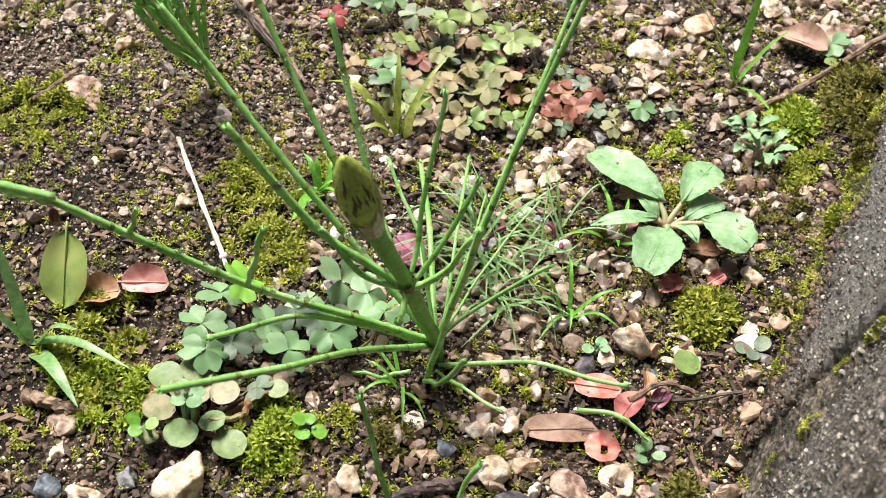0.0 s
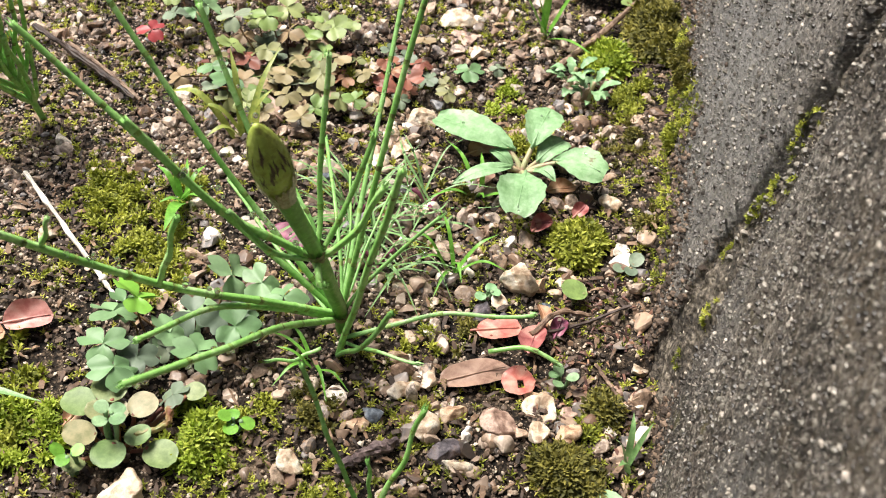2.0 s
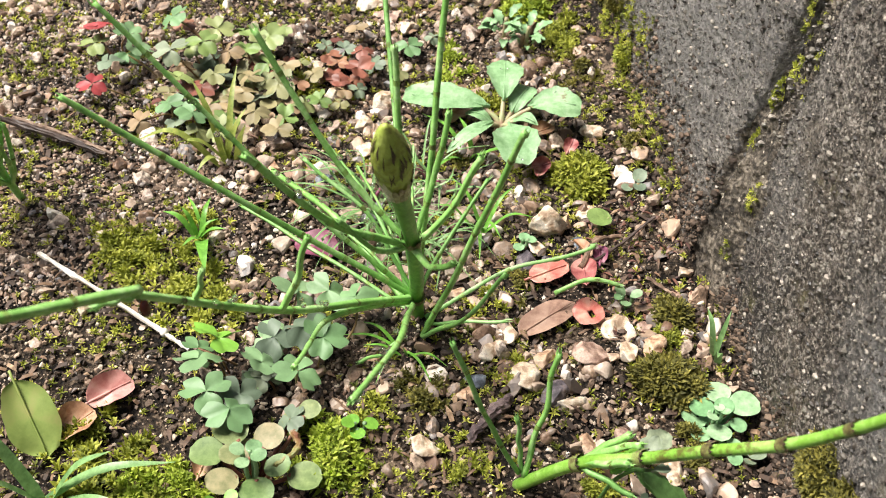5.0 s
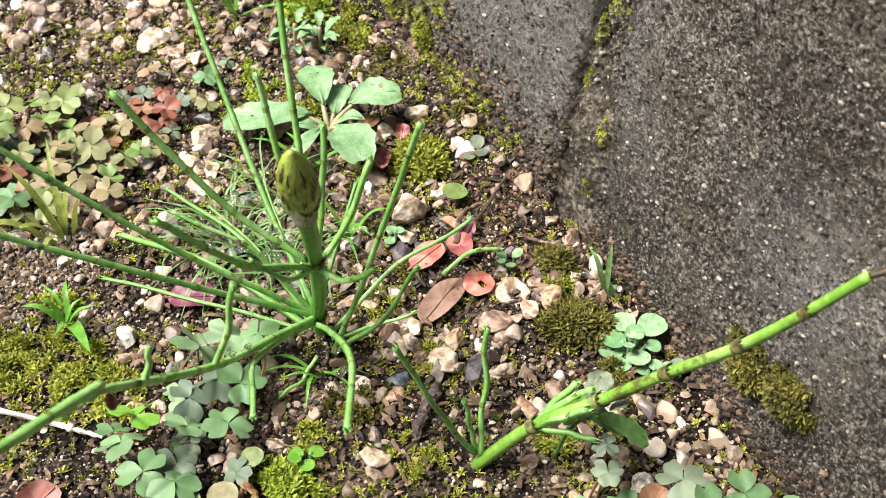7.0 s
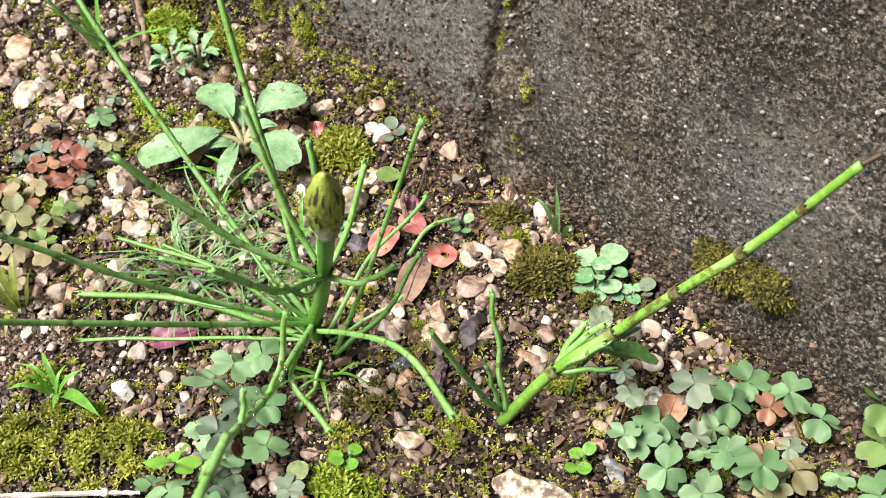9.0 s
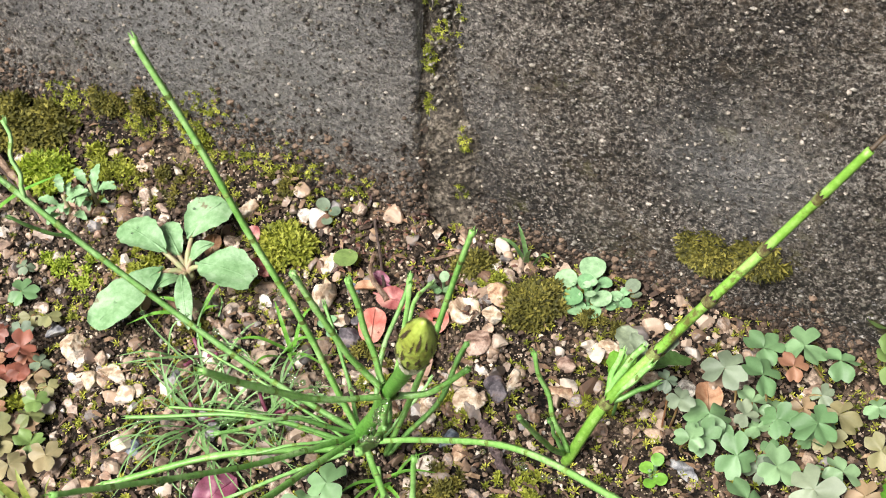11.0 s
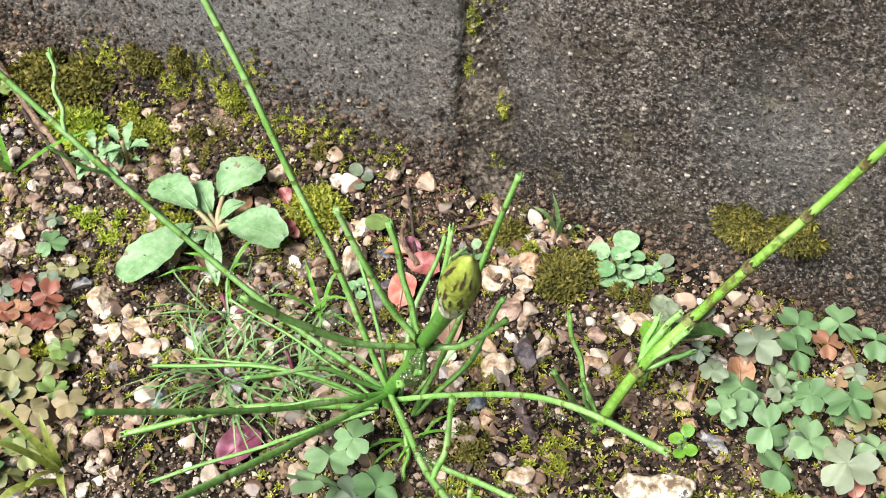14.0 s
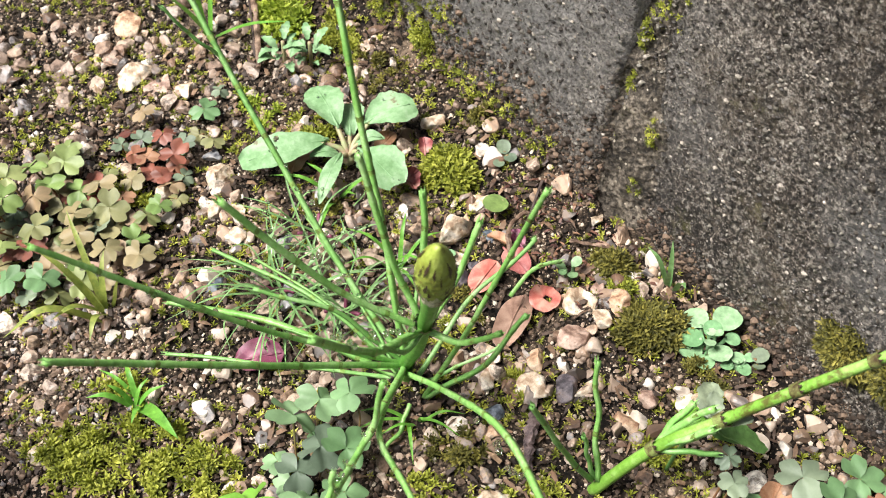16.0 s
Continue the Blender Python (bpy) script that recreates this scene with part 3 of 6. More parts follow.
AREA = (-240, 150, -180, 90)
tagged(part("gravel", mesh_of("gravel", *scatter(5200, 2, lambda r: 1.9 + 4.6 * r.random() ** 2.6, AREA, rng, keep_stone, cuts=9), smooth=False), GRAVEL, GROUND), "mixed beige, white, brown and grey gravel", kind="stuff")
tagged(part("grit", mesh_of("grit", *scatter(46000, 1, lambda r: 0.5 + 1.5 * r.random() ** 1.6, AREA, rng, keep_stone, 0.1, 4), smooth=False), GRIT, GROUND), "fine brown and pale grit", kind="stuff")

tagged(part("pale_gravel", mesh_of("pale_gravel", *scatter(260, 2, lambda r: 2.8 + 4.2 * r.random() ** 1.7, (-215, -45, -75, 72), rng, keep_stone, 0.2, 8), smooth=False), PALE_GRAVEL, GROUND), "pale pinkish, white and grey gravel", kind="stuff")
tagged(part("fine_gravel", mesh_of("fine_gravel", *scatter(15000, 1, lambda r: 0.7 + 1.9 * r.random() ** 2, (-190, -15, -200, -40), rng, keep_stone, 0.22, 5), smooth=False), PALE_GRAVEL, GROUND), "fine pale sandy gravel", kind="stuff")

tagged(part("soil_crumbs", mesh_of("soil_crumbs", *scatter(15000, 1, lambda r: 0.8 + 2.0 * r.random() ** 2.5, AREA, rng, lambda x, y, s, r: y < wall_y(x, 0, "left" if x < -17 else "right"), 0.2, 5), smooth=False), CRUMB, GROUND), "dark crumbs of damp soil", kind="stuff")

_shapes = [mesh_of("pebble", chipped(3, rng, 8, 0.16) * 0.5, BALLS[3][1], smooth=False) for _ in range(24)]
for _i in range(290):
    while True:
        _x, _y = rng.uniform(-95, 75), rng.uniform(-45, 74)
        _s = 3.4 + 3.2 * rng.random() ** 2
        if keep_stone(_x, _y, _s, rng):
            break
    _m = pose(_x * MM, _y * MM, (lie(_x, _y) + _s * 0.16) * MM, *(rng.normal(size=2) * 22), rng.random() * 360) @ Matrix.Diagonal((_s, _s, _s, 1))
    part("pebble", _shapes[_i % 24], PEBBLE, GROUND, at=_m)


def stone(x, y, size, mat, label, tall=0.7, cuts=9, seed=1, long=1.0, turn=0.0, rough=0.1, name="stone", dent=0.0):
    r = np.random.default_rng(seed)
    v = chipped(4, r, cuts, rough, tall) * (0.5 * size * long, 0.5 * size, 0.5 * size)
    v += np.stack([bump_noise(v + k * 50, 1.6, 0.05 * size) for k in range(3)], 1)
    v[:, 2] -= dent * size * np.exp(-(np.hypot(v[:, 0] - 0.06 * size, v[:, 1]) / (0.15 * size)) ** 2) * (v[:, 2] > 0)
    a = radians(turn)
    v = v @ np.array([[math.cos(a), math.sin(a), 0], [-math.sin(a), math.cos(a), 0], [0, 0, 1]])
    low = v[:, 2].min()
    ob = part(name, mesh_of(name, v, BALLS[4][1]), mat, at=pose(x * MM, y * MM, (lie(x, y) - low - 0.18 * size * tall) * MM))
    return tagged(ob, label if len(label.split()) > 3 else label + " on the soil", "stone", "loose stones on the soil")


stone(58, 10, 15, WHITE_ROCK, "knobbly white quartz rock with dark specks on soil", 0.7, 8, 3, 1.12, 20, 0.2, "rock")
stone(46, -29, 15, PALE_ROCK, "large cream rock beside round-leaved plant", 0.8, 9, 5, 1.1, 0, 0.1, "rock")
stone(-0.2, 50.3, 8.2, PALE_ROCK, "hollowed cream stone beside red leaf", 0.6, 5, 14, 1.1, 30, 0.08, "stone", 0.3)
for _k, (_x, _y, _s, _mat, _label, _tall) in enumerate([
    (29, 0, 8, PALE_ROCK, "knobbly cream stone on dark soil", 0.6), (11, 14, 6.6, BLUE_ROCK, "smooth blue-grey stone", 0.7),
    (-35.5, 39.5, 8, PALE_ROCK, "angular cream quartz lump", 1.1), (-37.5, 44.5, 6.5, TAN_ROCK, "upright tan stone beside quartz", 1.15), (-30.5, 35.5, 5.5, PALE_ROCK, "small white quartz chip", 0.9), (-31.5, 46.5, 4.6, BLUE_ROCK, "dark shiny pebble by lime seedling", 0.8), (-26, 37.5, 4.5, DARK_ROCK, "dark violet chip beside quartz", 0.7), (-41, 50.5, 6, PALE_ROCK, "long white stone behind lime seedling", 0.6), (-44.5, -72.5, 7.5, PALE_ROCK, "white knobbly stone on the gravel", 0.9), (8.3, 50.5, 7, PALE_ROCK, "white angular stone near moss", 0.8),
    (7, 42, 8, PINK_ROCK, "pinkish brown rounded stone", 0.6), (7, 57, 7.5, TAN_ROCK, "tan stone near wall moss", 0.7), (3, 19, 7, PALE_ROCK, "cream stone by the horsetail", 0.7),
    (6, 31, 6, TAN_ROCK, "small tan stone", 0.7), (12, 25, 8.5, PALE_ROCK, "flat pale pinkish stone", 0.45), (-3, 24, 7, PALE_ROCK, "wedge-shaped cream stone", 0.6),
    (16.5, 31, 8, DARK_ROCK, "dark violet rough stone", 0.7), (19.5, 34.8, 6.5, PALE_ROCK, "white stone beside dark stone", 0.7), (-41, 53, 8, PALE_ROCK, "pale stone behind seedling", 0.6),
    (0, 56, 5, PINK_ROCK, "small brown stone", 0.7), (-10, 67, 6, PINK_ROCK, "pinkish stone at the wall foot", 0.7), (-17, 71, 4.5, PALE_ROCK, "small white triangular stone by the wall", 0.8),
    (-5, 16, 5, TAN_ROCK, "ochre stone by the horsetail base", 0.8), (-26, 32, 8, DARK_ROCK, "dark mottled stone", 0.7), (-15, 13, 4.5, TAN_ROCK, "small ochre stone", 0.8), (15, 11, 6, TAN_ROCK, "tan lump by blue stone", 0.7),
    (-41, 28, 5, PALE_ROCK, "white stone beside grass tuft", 0.8), (-42, 54, 6, PALE_ROCK, "flat white stone", 0.5), (-70, 59, 6.5, PALE_ROCK, "cream stone on bank by the wall", 0.8),
    (61, -54, 6.5, BLUE_ROCK, "blue-grey stone on bare soil", 0.7), (59, -46, 8, PALE_ROCK, "cream and rust stone", 0.6), (52, -57, 5, PALE_ROCK, "small pale stone", 0.7), (51, -41, 8, GREY_ROCK, "grey brown stone", 0.6),
    (47, -60, 7, PINK_ROCK, "pinkish stone on soil", 0.6), (32.5, 36.5, 6, TAN_ROCK, "pinkish tan upright stone", 0.8), (30, 44.5, 5.5, PINK_ROCK, "round brown pebble by moss", 0.8), (40, 53, 6.5, PALE_ROCK, "white pebble near stonecrop", 0.7),
    (-142, 4, 10, PALE_ROCK, "large cream stone in gravel", 0.6), (-135, 8, 9, PINK_ROCK, "brown stone in gravel", 0.6), (-128, 13, 8, PALE_ROCK, "white stone in gravel", 0.7), (-101, 6, 7, GREY_ROCK, "grey stone in gravel", 0.6),
    (-92, 3, 8, PALE_ROCK, "rough pale stone in gravel", 0.7), (-78, 0, 7, PALE_ROCK, "white stone in gravel", 0.7), (-63, -126, 9, TAN_ROCK, "ochre stone in gravel", 0.6), (-40, -122, 12, PINK_ROCK, "large pinkish brown flat stone", 0.45),
    (-20, -76, 6.5, PALE_ROCK, "cream stone by white twig", 0.7), (-82, -4, 7, PALE_ROCK, "white rounded stone by fine grass", 0.8), (-91, 3, 7, PALE_ROCK, "rough white stone", 0.7), (-98, -11, 5, PALE_ROCK, "small white pebble", 0.7),
    (-61, -17, 5.5, BLUE_ROCK, "dark shiny pebble under grass", 0.8), (-62, 5, 7, GREY_ROCK, "pale grey stone among grass", 0.6), (-54, 10, 5, PALE_ROCK, "small cream stone", 0.7), (-28, 12, 5, PALE_ROCK, "small pale stone", 0.7),
    (-4, 47, 5, TAN_ROCK, "small tan stone by red leaf", 0.8), (-165, 15, 11, TAN_ROCK, "ochre stone far in the gravel", 0.6), (-185, 30, 12, PALE_ROCK, "pale stone far in the gravel", 0.6), (-180, 52, 13, PINK_ROCK, "pink-brown stone near the wall", 0.6),
    (-66, -30, 5.5, TAN_ROCK, "tan stone under grass", 0.7), (-72, -5, 6, PALE_ROCK, "cream stone under grass", 0.7), (20, -75, 5, PALE_ROCK, "pale stone in moss", 0.7), (44, 18, 4, PALE_ROCK, "pale chip beside leaning horsetail", 0.6),
    (66, 27, 6, GREY_ROCK, "flat grey chip on soil", 0.4), (52, 48, 6, PALE_ROCK, "cream stone under leaning horsetail", 0.7), (72, 40, 4, PALE_ROCK, "small white chip", 0.6), (78, 12, 6, PALE_ROCK, "pale pinkish stone below clover", 0.7), (60, 30, 4, TAN_ROCK, "tan chip", 0.6),
]):
    stone(_x, _y, _s, _mat, _label, _tall, 8 + _k % 4, 20 + _k, 1.0 + 0.35 * ((_k * 37) % 10) / 10, _k * 47, 0.1)


# ---- moss ----
def shoots(spots, r, size, leaves=9):
    """Little star-shaped shoots with narrow pointed leaves, at the given places and ways up."""
    vs, fs, n = [], [], 0
    for p, up in spots:
        s = size * r.uniform(0.7, 1.3)
        up = np.asarray(up, float) + r.normal(size=3) * 0.22
        up /= np.linalg.norm(up)
        a = np.cross(up, (0.3, 0.5, 0.81))
        a /= np.linalg.norm(a)
        b = np.cross(up, a)
        turn = r.random() * 6.3
        hub = n
        vs.append(p)
        n += 1
        for k in range(leaves):
            th = turn + k * 2.4
            tilt = 0.35 + 1.0 * k / leaves
            out = a * math.cos(th) + b * math.sin(th)
            lng = s * r.uniform(0.7, 1.1)
            tip = out * lng * math.sin(tilt) + up * lng * (math.cos(tilt) * 0.8 + 0.25 * (1 - k / leaves))
            side = np.cross(out, up) * lng * 0.13
            root = up * s * 0.5 * (1 - k / leaves)
            mid = root + (tip - root) * 0.45 + up * lng * 0.08
            vs += [p + mid - side, p + tip, p + mid + side]
            fs.append((hub, n, n + 1, n + 2))
            n += 3
    return np.array(vs), fs


def moss_patch(x, y, rx, ry, mat, label, count, size=2.2, dome=2.0, seed=0, turn=0.0):
    r = np.random.default_rng(seed)
    spots = []
    a = radians(turn)
    v, f = BALLS[3][0].copy(), BALLS[3][1]
    while len(spots) < count * (0.85 if dome > 2.2 else 0.5):
        u = r.normal(size=2) * 0.55
        q = u @ u
        edge = 1 + 0.35 * noise.noise(Vector((u[0] * 1.5 + seed, u[1] * 1.5, 0)))
        if q > edge:
            continue
        px, py = u[0] * rx, u[1] * ry
        px, py = px * math.cos(a) - py * math.sin(a) + x, px * math.sin(a) + py * math.cos(a) + y
        if py > wall_y(px, 0, "left" if px < -17 else "right") - 0.5:
            continue
        lump = noise.noise(Vector((px / 4.6, py / 4.6, seed)))
        if lump < (-0.12 if dome > 1.7 else 0.15) and r.random() < 0.93:
            continue
        spots.append((np.array((px, py, lie(px, py) + dome * max(0, 1 - q) - 0.3 + 1.9 * max(0, lump))), (u[0] * 0.5, u[1] * 0.5, 1)))
    ob = thing("moss_clump", x, y, lie(x, y), label if len(label.split()) > 3 else label + " on damp soil", "moss", "moss on the soil")
    o = np.array((x, y, lie(x, y)))
    cushion = v * (rx * 0.7, ry * 0.7, dome * 0.9)
    cushion = cushion @ np.array([[math.cos(a), math.sin(a), 0], [-math.sin(a), math.cos(a), 0], [0, 0, 1]])
    cushion[:, 2] -= 0.75
    cells = {}
    for p, up in spots:
        cells.setdefault((int(p[0] // 8), int(p[1] // 8)), []).append((p, up))
    for group in cells.values():
        m, fc = shoots(group, r, size * (1.4 if dome > 2.2 else 1.0))
        part("moss_tuft", mesh_of("moss_tuft", m - o, fc, False), mat, ob)
    if dome > 2.2:
        part("moss_cushion", mesh_of("moss_cushion", cushion, f), DARK_MOSS, ob)
    return ob


for _k, (_x, _y, _a, _b, _mat, _label, _n, _s, _d, _t) in enumerate([
    (17, 59, 9, 7, DARK_MOSS, "brownish green moss cushion at the wall foot", 620, 2.0, 4.5, 60), (-55, 52, 8, 6.5, MOSS, "bright green moss cushion near rosette", 420, 2.3, 3.5, 0), (-3, 64, 6, 4, DARK_MOSS, "small brownish moss cushion by the wall", 220, 2.0, 2.5, 0),
    (-152, 63, 17, 8, DARK_MOSS, "large moss cushion along the wall foot", 700, 2.6, 5, 10), (-136, 51, 9, 6, BRIGHT_MOSS, "bright lime moss tuft", 420, 2.8, 3, 0), (-119, 60, 9, 6, MOSS, "green moss by the wall", 240, 2.2, 2.0, 0), (-100, 60, 12, 7, DARK_MOSS, "patchy moss by the wall", 160, 2.0, 0.9, 0),
    (26, -69, 20, 11, MOSS, "spreading star moss on damp soil", 620, 2.8, 1.6, 30), (36, -57, 10, 11, BRIGHT_MOSS, "yellow-green moss on damp soil", 420, 2.5, 1.4, 0), (27, -21, 11, 7, BRIGHT_MOSS, "feathery green moss under sorrel", 460, 2.8, 1.8, 20), (14, 1, 7, 6, DARK_MOSS, "flat olive moss beside horsetail", 220, 2.2, 1.0, 0),
    (-28, -57, 22, 12, MOSS, "yellow-green star moss carpet", 640, 2.5, 1.3, 40), (-38, -70, 11, 9, MOSS, "yellow-green moss patch", 260, 2.3, 1.2, 0), (-16, -44, 9, 7, MOSS, "yellow-green moss patch", 200, 2.2, 1.0, 0), (-30, -128, 14, 17, MOSS, "yellow-green moss in gravel", 420, 2.4, 1.3, 0),
    (-50, -48, 9, 7, MOSS, "thin moss in gravel", 120, 2.2, 0.8, 0), (-101, -20, 9, 5, MOSS, "green moss beside sorrel", 160, 2.6, 1.5, 0), (-109, 25, 9, 6, BRIGHT_MOSS, "bright moss among pebbles", 170, 2.2, 1.0, 0), (-90, 32, 8, 7, MOSS, "moss under the rosette", 180, 2.2, 1.0, 0),
    (-11, 20, 6, 4, MOSS, "thin moss by the horsetail", 90, 2.0, 0.8, 0), (5, 61, 6, 5, MOSS, "moss between stones", 130, 2.0, 1.0, 0), (41, 37, 7, 5, MOSS, "thin moss under leaning horsetail", 110, 1.9, 0.8, 0), (90, 14, 9, 7, BRIGHT_MOSS, "yellow-green star moss below clover", 160, 2.4, 0.9, 0),
    (118, 73, 10, 5, DARK_MOSS, "olive moss by the wall", 260, 2.0, 2.0, 0), (-62, 68, 7, 4, DARK_MOSS, "olive moss on the wall foot", 70, 2.0, 1.4, 0), (18, -10, 6, 5, MOSS, "small moss patch", 100, 2.0, 0.8, 0), (8, 22, 5, 4, MOSS, "small moss patch by stones", 70, 1.9, 0.7, 0),
    (-66, 18, 8, 5, DARK_MOSS, "olive moss in gravel", 110, 2.2, 0.8, 0), (32, 8, 7, 6, MOSS, "thin moss on dark soil", 80, 1.9, 0.6, 0), (60, -8, 8, 6, DARK_MOSS, "thin olive moss by white rock", 110, 1.9, 0.6, 0), (34, 60, 6, 5, DARK_MOSS, "olive moss by stonecrop", 140, 1.9, 1.0, 0), (-18, 30, 7, 4, DARK_MOSS, "thin moss under dead leaves", 70, 1.9, 0.6, 0),
]):
    moss_patch(_x, _y, _a, _b, _mat, _label, _n, _s, _d, 100 + _k, _t)


def stray_moss(count):
    r = np.random.default_rng(55)
    spots = []
    while len(spots) < count:
        x, y = r.uniform(-220, 130), r.uniform(-160, 76)
        if noise.noise(Vector((x / 26, y / 26, 4))) + 0.35 * r.normal() < 0.05 or y > wall_y(x, 0, "left" if x < -17 else "right"):
            continue
        spots.append((np.array((x, y, lie(x, y) + 0.3)), (0, 0, 1)))
    return shoots(spots, r, 1.6, 8)


tagged(part("stray_moss", mesh_of("stray_moss", *stray_moss(8500), smooth=False), MOSS, GROUND), "sparse yellow-green moss shoots between the gravel", kind="stuff")


def wall_moss(name, label, places, mat, size, out, seed):
    """Moss hanging on the wall: places are (x, z, half-width, half-height, number, side)."""
    r = np.random.default_rng(seed)
    spots = []
    for x, z, a, b, n, side in places:
        for _ in range(n):
            u = r.normal(size=2) * 0.5
            if u @ u > 1.2:
                continue
            px, pz = x + u[0] * a, z + u[1] * b
            spots.append((np.array((px, wall_y(px, pz, side) - out * max(0, 1 - u @ u) + 0.6, pz)), (0, -1, 0.45)))
    x, z, a, b, n, side = places[0]
    ob = thing(name, x, wall_y(x, z, side), z, label, "moss", "moss on the wall")
    m, f = shoots(spots, r, size)
    part("moss_cover", mesh_of("moss_cover", m - np.array((x, wall_y(x, z, side), z)), f, False), mat, ob)
    return ob


wall_moss("moss_clump", "olive brown moss cushion clinging to the concrete wall", [(56, 19, 8, 6, 330, "right"), (68, 22, 7, 5, 240, "right")], DARK_MOSS, 2.4, 4.0, 1)
wall_moss("moss_clump", "yellow-green moss scraps in the wall joint", [(-20, 54, 2.5, 6, 40, "right"), (-20, 40, 2.5, 7, 46, "right"), (-11, 31, 3, 5, 26, "right"), (-12, 14, 3, 5, 24, "right"), (-21, 16, 2.5, 10, 60, "right"), (-15, 66, 5, 9, 26, "right"), (-20, 27, 2.5, 8, 44, "right"), (-19, 5, 4, 4, 40, "right"), (-20, 76, 2.5, 9, 30, "right")], MOSS, 1.2, 2.6, 2)
wall_moss("moss_clump", "thin yellow-green moss growing up the wall", [(-100, 18, 14, 9, 70, "left"), (-112, 10, 10, 7, 70, "left"), (-70, 8, 12, 6, 50, "left"), (-88, 6, 10, 5, 44, "left"), (-135, 12, 14, 9, 60, "left"), (-60, 12, 10, 8, 30, "left"), (-42, 8, 8, 5, 26, "left"), (-85, 24, 10, 8, 30, "left")], MOSS, 1.5, 1.6, 3)
wall_moss("moss_clump", "domed olive moss tuft on the wall foot", [(-122, 16, 6, 5, 150, "left"), (-108, 20, 4, 4, 80, "left")], DARK_MOSS, 2.2, 4.0, 4)
wall_moss("moss_clump", "small moss tuft low on the wall", [(-92, 12, 5, 4, 90, "left")], MOSS, 2.0, 3.0, 5)


WALL_GRAIN = material("wall_grain", [(0.0, (0.012, 0.01, 0.008)), (0.5, (0.05, 0.04, 0.032)), (0.84, (0.17, 0.155, 0.127)), (0.94, (0.36, 0.31, 0.26)), (1.0, (0.74, 0.69, 0.61))], 0.45, 900, 0.25, 0.3, rand="island")


def wall_grains():
    """Pale stones of the concrete that stand out of its face."""
    r = np.random.default_rng(9)
    shapes = [chipped(1, r, 4, 0.05) for _ in range(12)]
    tris, vs, fs = np.array(BALLS[1][1]), [], []
    for _ in range(27000):
        x, z = r.uniform(-210, 150), r.uniform(-4, 112)
        side = "left" if x < -22.5 else "right"
        if -22.5 < x < -17:
            continue
        s = 0.4 + 1.2 * r.random() ** 6
        v = shapes[r.integers(12)] * s * 0.6 + (x, wall_y(x, z, side) + wall_relief(x, z, side) - 0.05 * s, z)
        fs.append(tris + len(vs) * len(v))
        vs.append(v)
    return np.vstack(vs), np.vstack(fs).tolist()


def joint_stones():
    r = np.random.default_rng(12)
    shapes, tris, vs, fs = [chipped(2, r, 6, 0.05) for _ in range(10)], np.array(BALLS[2][1]), [], []
    for _ in range(330):
        x, z = -15.5 + r.normal() * 3.0, r.uniform(-2, 110)
        s = 0.5 + 2.2 * r.random() ** 4
        v = shapes[r.integers(10)] * s * 0.5 + (x, wall_y(-13, z, "right") - 0.1 - 0.35 * max(0.0, -15 - x) + 0.05 * s, z)
        fs.append(tris + len(vs) * len(v))
        vs.append(v)
    return np.vstack(vs), np.vstack(fs).tolist()


tagged(part("joint_stones", mesh_of("joint_stones", *joint_stones(), smooth=False), WALL_GRAIN, WALL), "small stones bedded in the mortar", kind="stuff")
tagged(part("wall_grains", mesh_of("wall_grains", *wall_grains(), smooth=False), WALL_GRAIN, WALL), "pale and dark aggregate grains in the concrete face", kind="stuff")


def wall_splash():
    """Dirt, crumbs and small stones that rain has thrown up against the foot of the wall."""
    r = np.random.default_rng(19)
    shapes = [chipped(1, r, 4, 0.05) for _ in range(14)]
    tris, vs, fs = np.array(BALLS[1][1]), [], []
    while len(vs) < 11000:
        x = r.uniform(-200, 130)
        side = "left" if x < -20 else "right"
        base = lie(x, wall_y(x, 0, side) - 2)
        z = base + abs(r.normal()) * (14 if side == "left" else 6) * (0.7 + 0.7 * noise.noise(Vector((x / 15, 3, 1))))
        s = 0.45 + 1.9 * r.random() ** 6
        v = shapes[r.integers(14)] * s * 0.55 + (x, wall_y(x, z, side) + wall_relief(x, z, side) - 0.1 * s, z)
        fs.append(tris + len(vs) * len(v))
        vs.append(v)
    return np.vstack(vs), np.vstack(fs).tolist()


tagged(part("wall_splash", mesh_of("wall_splash", *wall_splash(), smooth=False), CRUMB, WALL), "brown dirt and grit splashed on the wall foot", kind="stuff")


# ---- horsetails ----
def sheath(line_pt, way, radius, high, teeth, parent, origin, flare=1.12):
    """A collar of fused scales with dark teeth round a node."""
    way = np.asarray(way, float) / np.linalg.norm(way)
    p = np.asarray(line_pt, float)
    body = tube([p - way * high * 0.25, p, p + way * high * 0.45], [radius * 1.04, radius * flare, radius * flare * 1.04], teeth * 2, 0.06, False)
    a = np.cross(way, (0.3, 0.2, 0.93))
    a /= np.linalg.norm(a)
    b = np.cross(way, a)
    pieces = []
    for k in range(teeth):
        th = 2 * math.pi * k / teeth
        o = a * math.cos(th) + b * math.sin(th)
        s = np.cross(way, o) * radius * 0.32
        q = p + way * high * 0.4 + o * radius * flare * 1.06
        tip = q + way * high * 0.32 + o * radius * 0.04
        pieces.append(([q - s, q + s, tip, q + o * radius * 0.1 + way * high * 0.2], [(0, 1, 3), (1, 2, 3), (2, 0, 3), (0, 2, 1)]))
    col = part("sheath", mesh_of("sheath", body[0] - origin, body[1]), SHEATH, parent)
    tv, tf = joined(pieces)
    part("tooth_ring", mesh_of("tooth_ring", tv - origin, tf, False), TEETH, col, "dark brown pointed teeth")
    return col


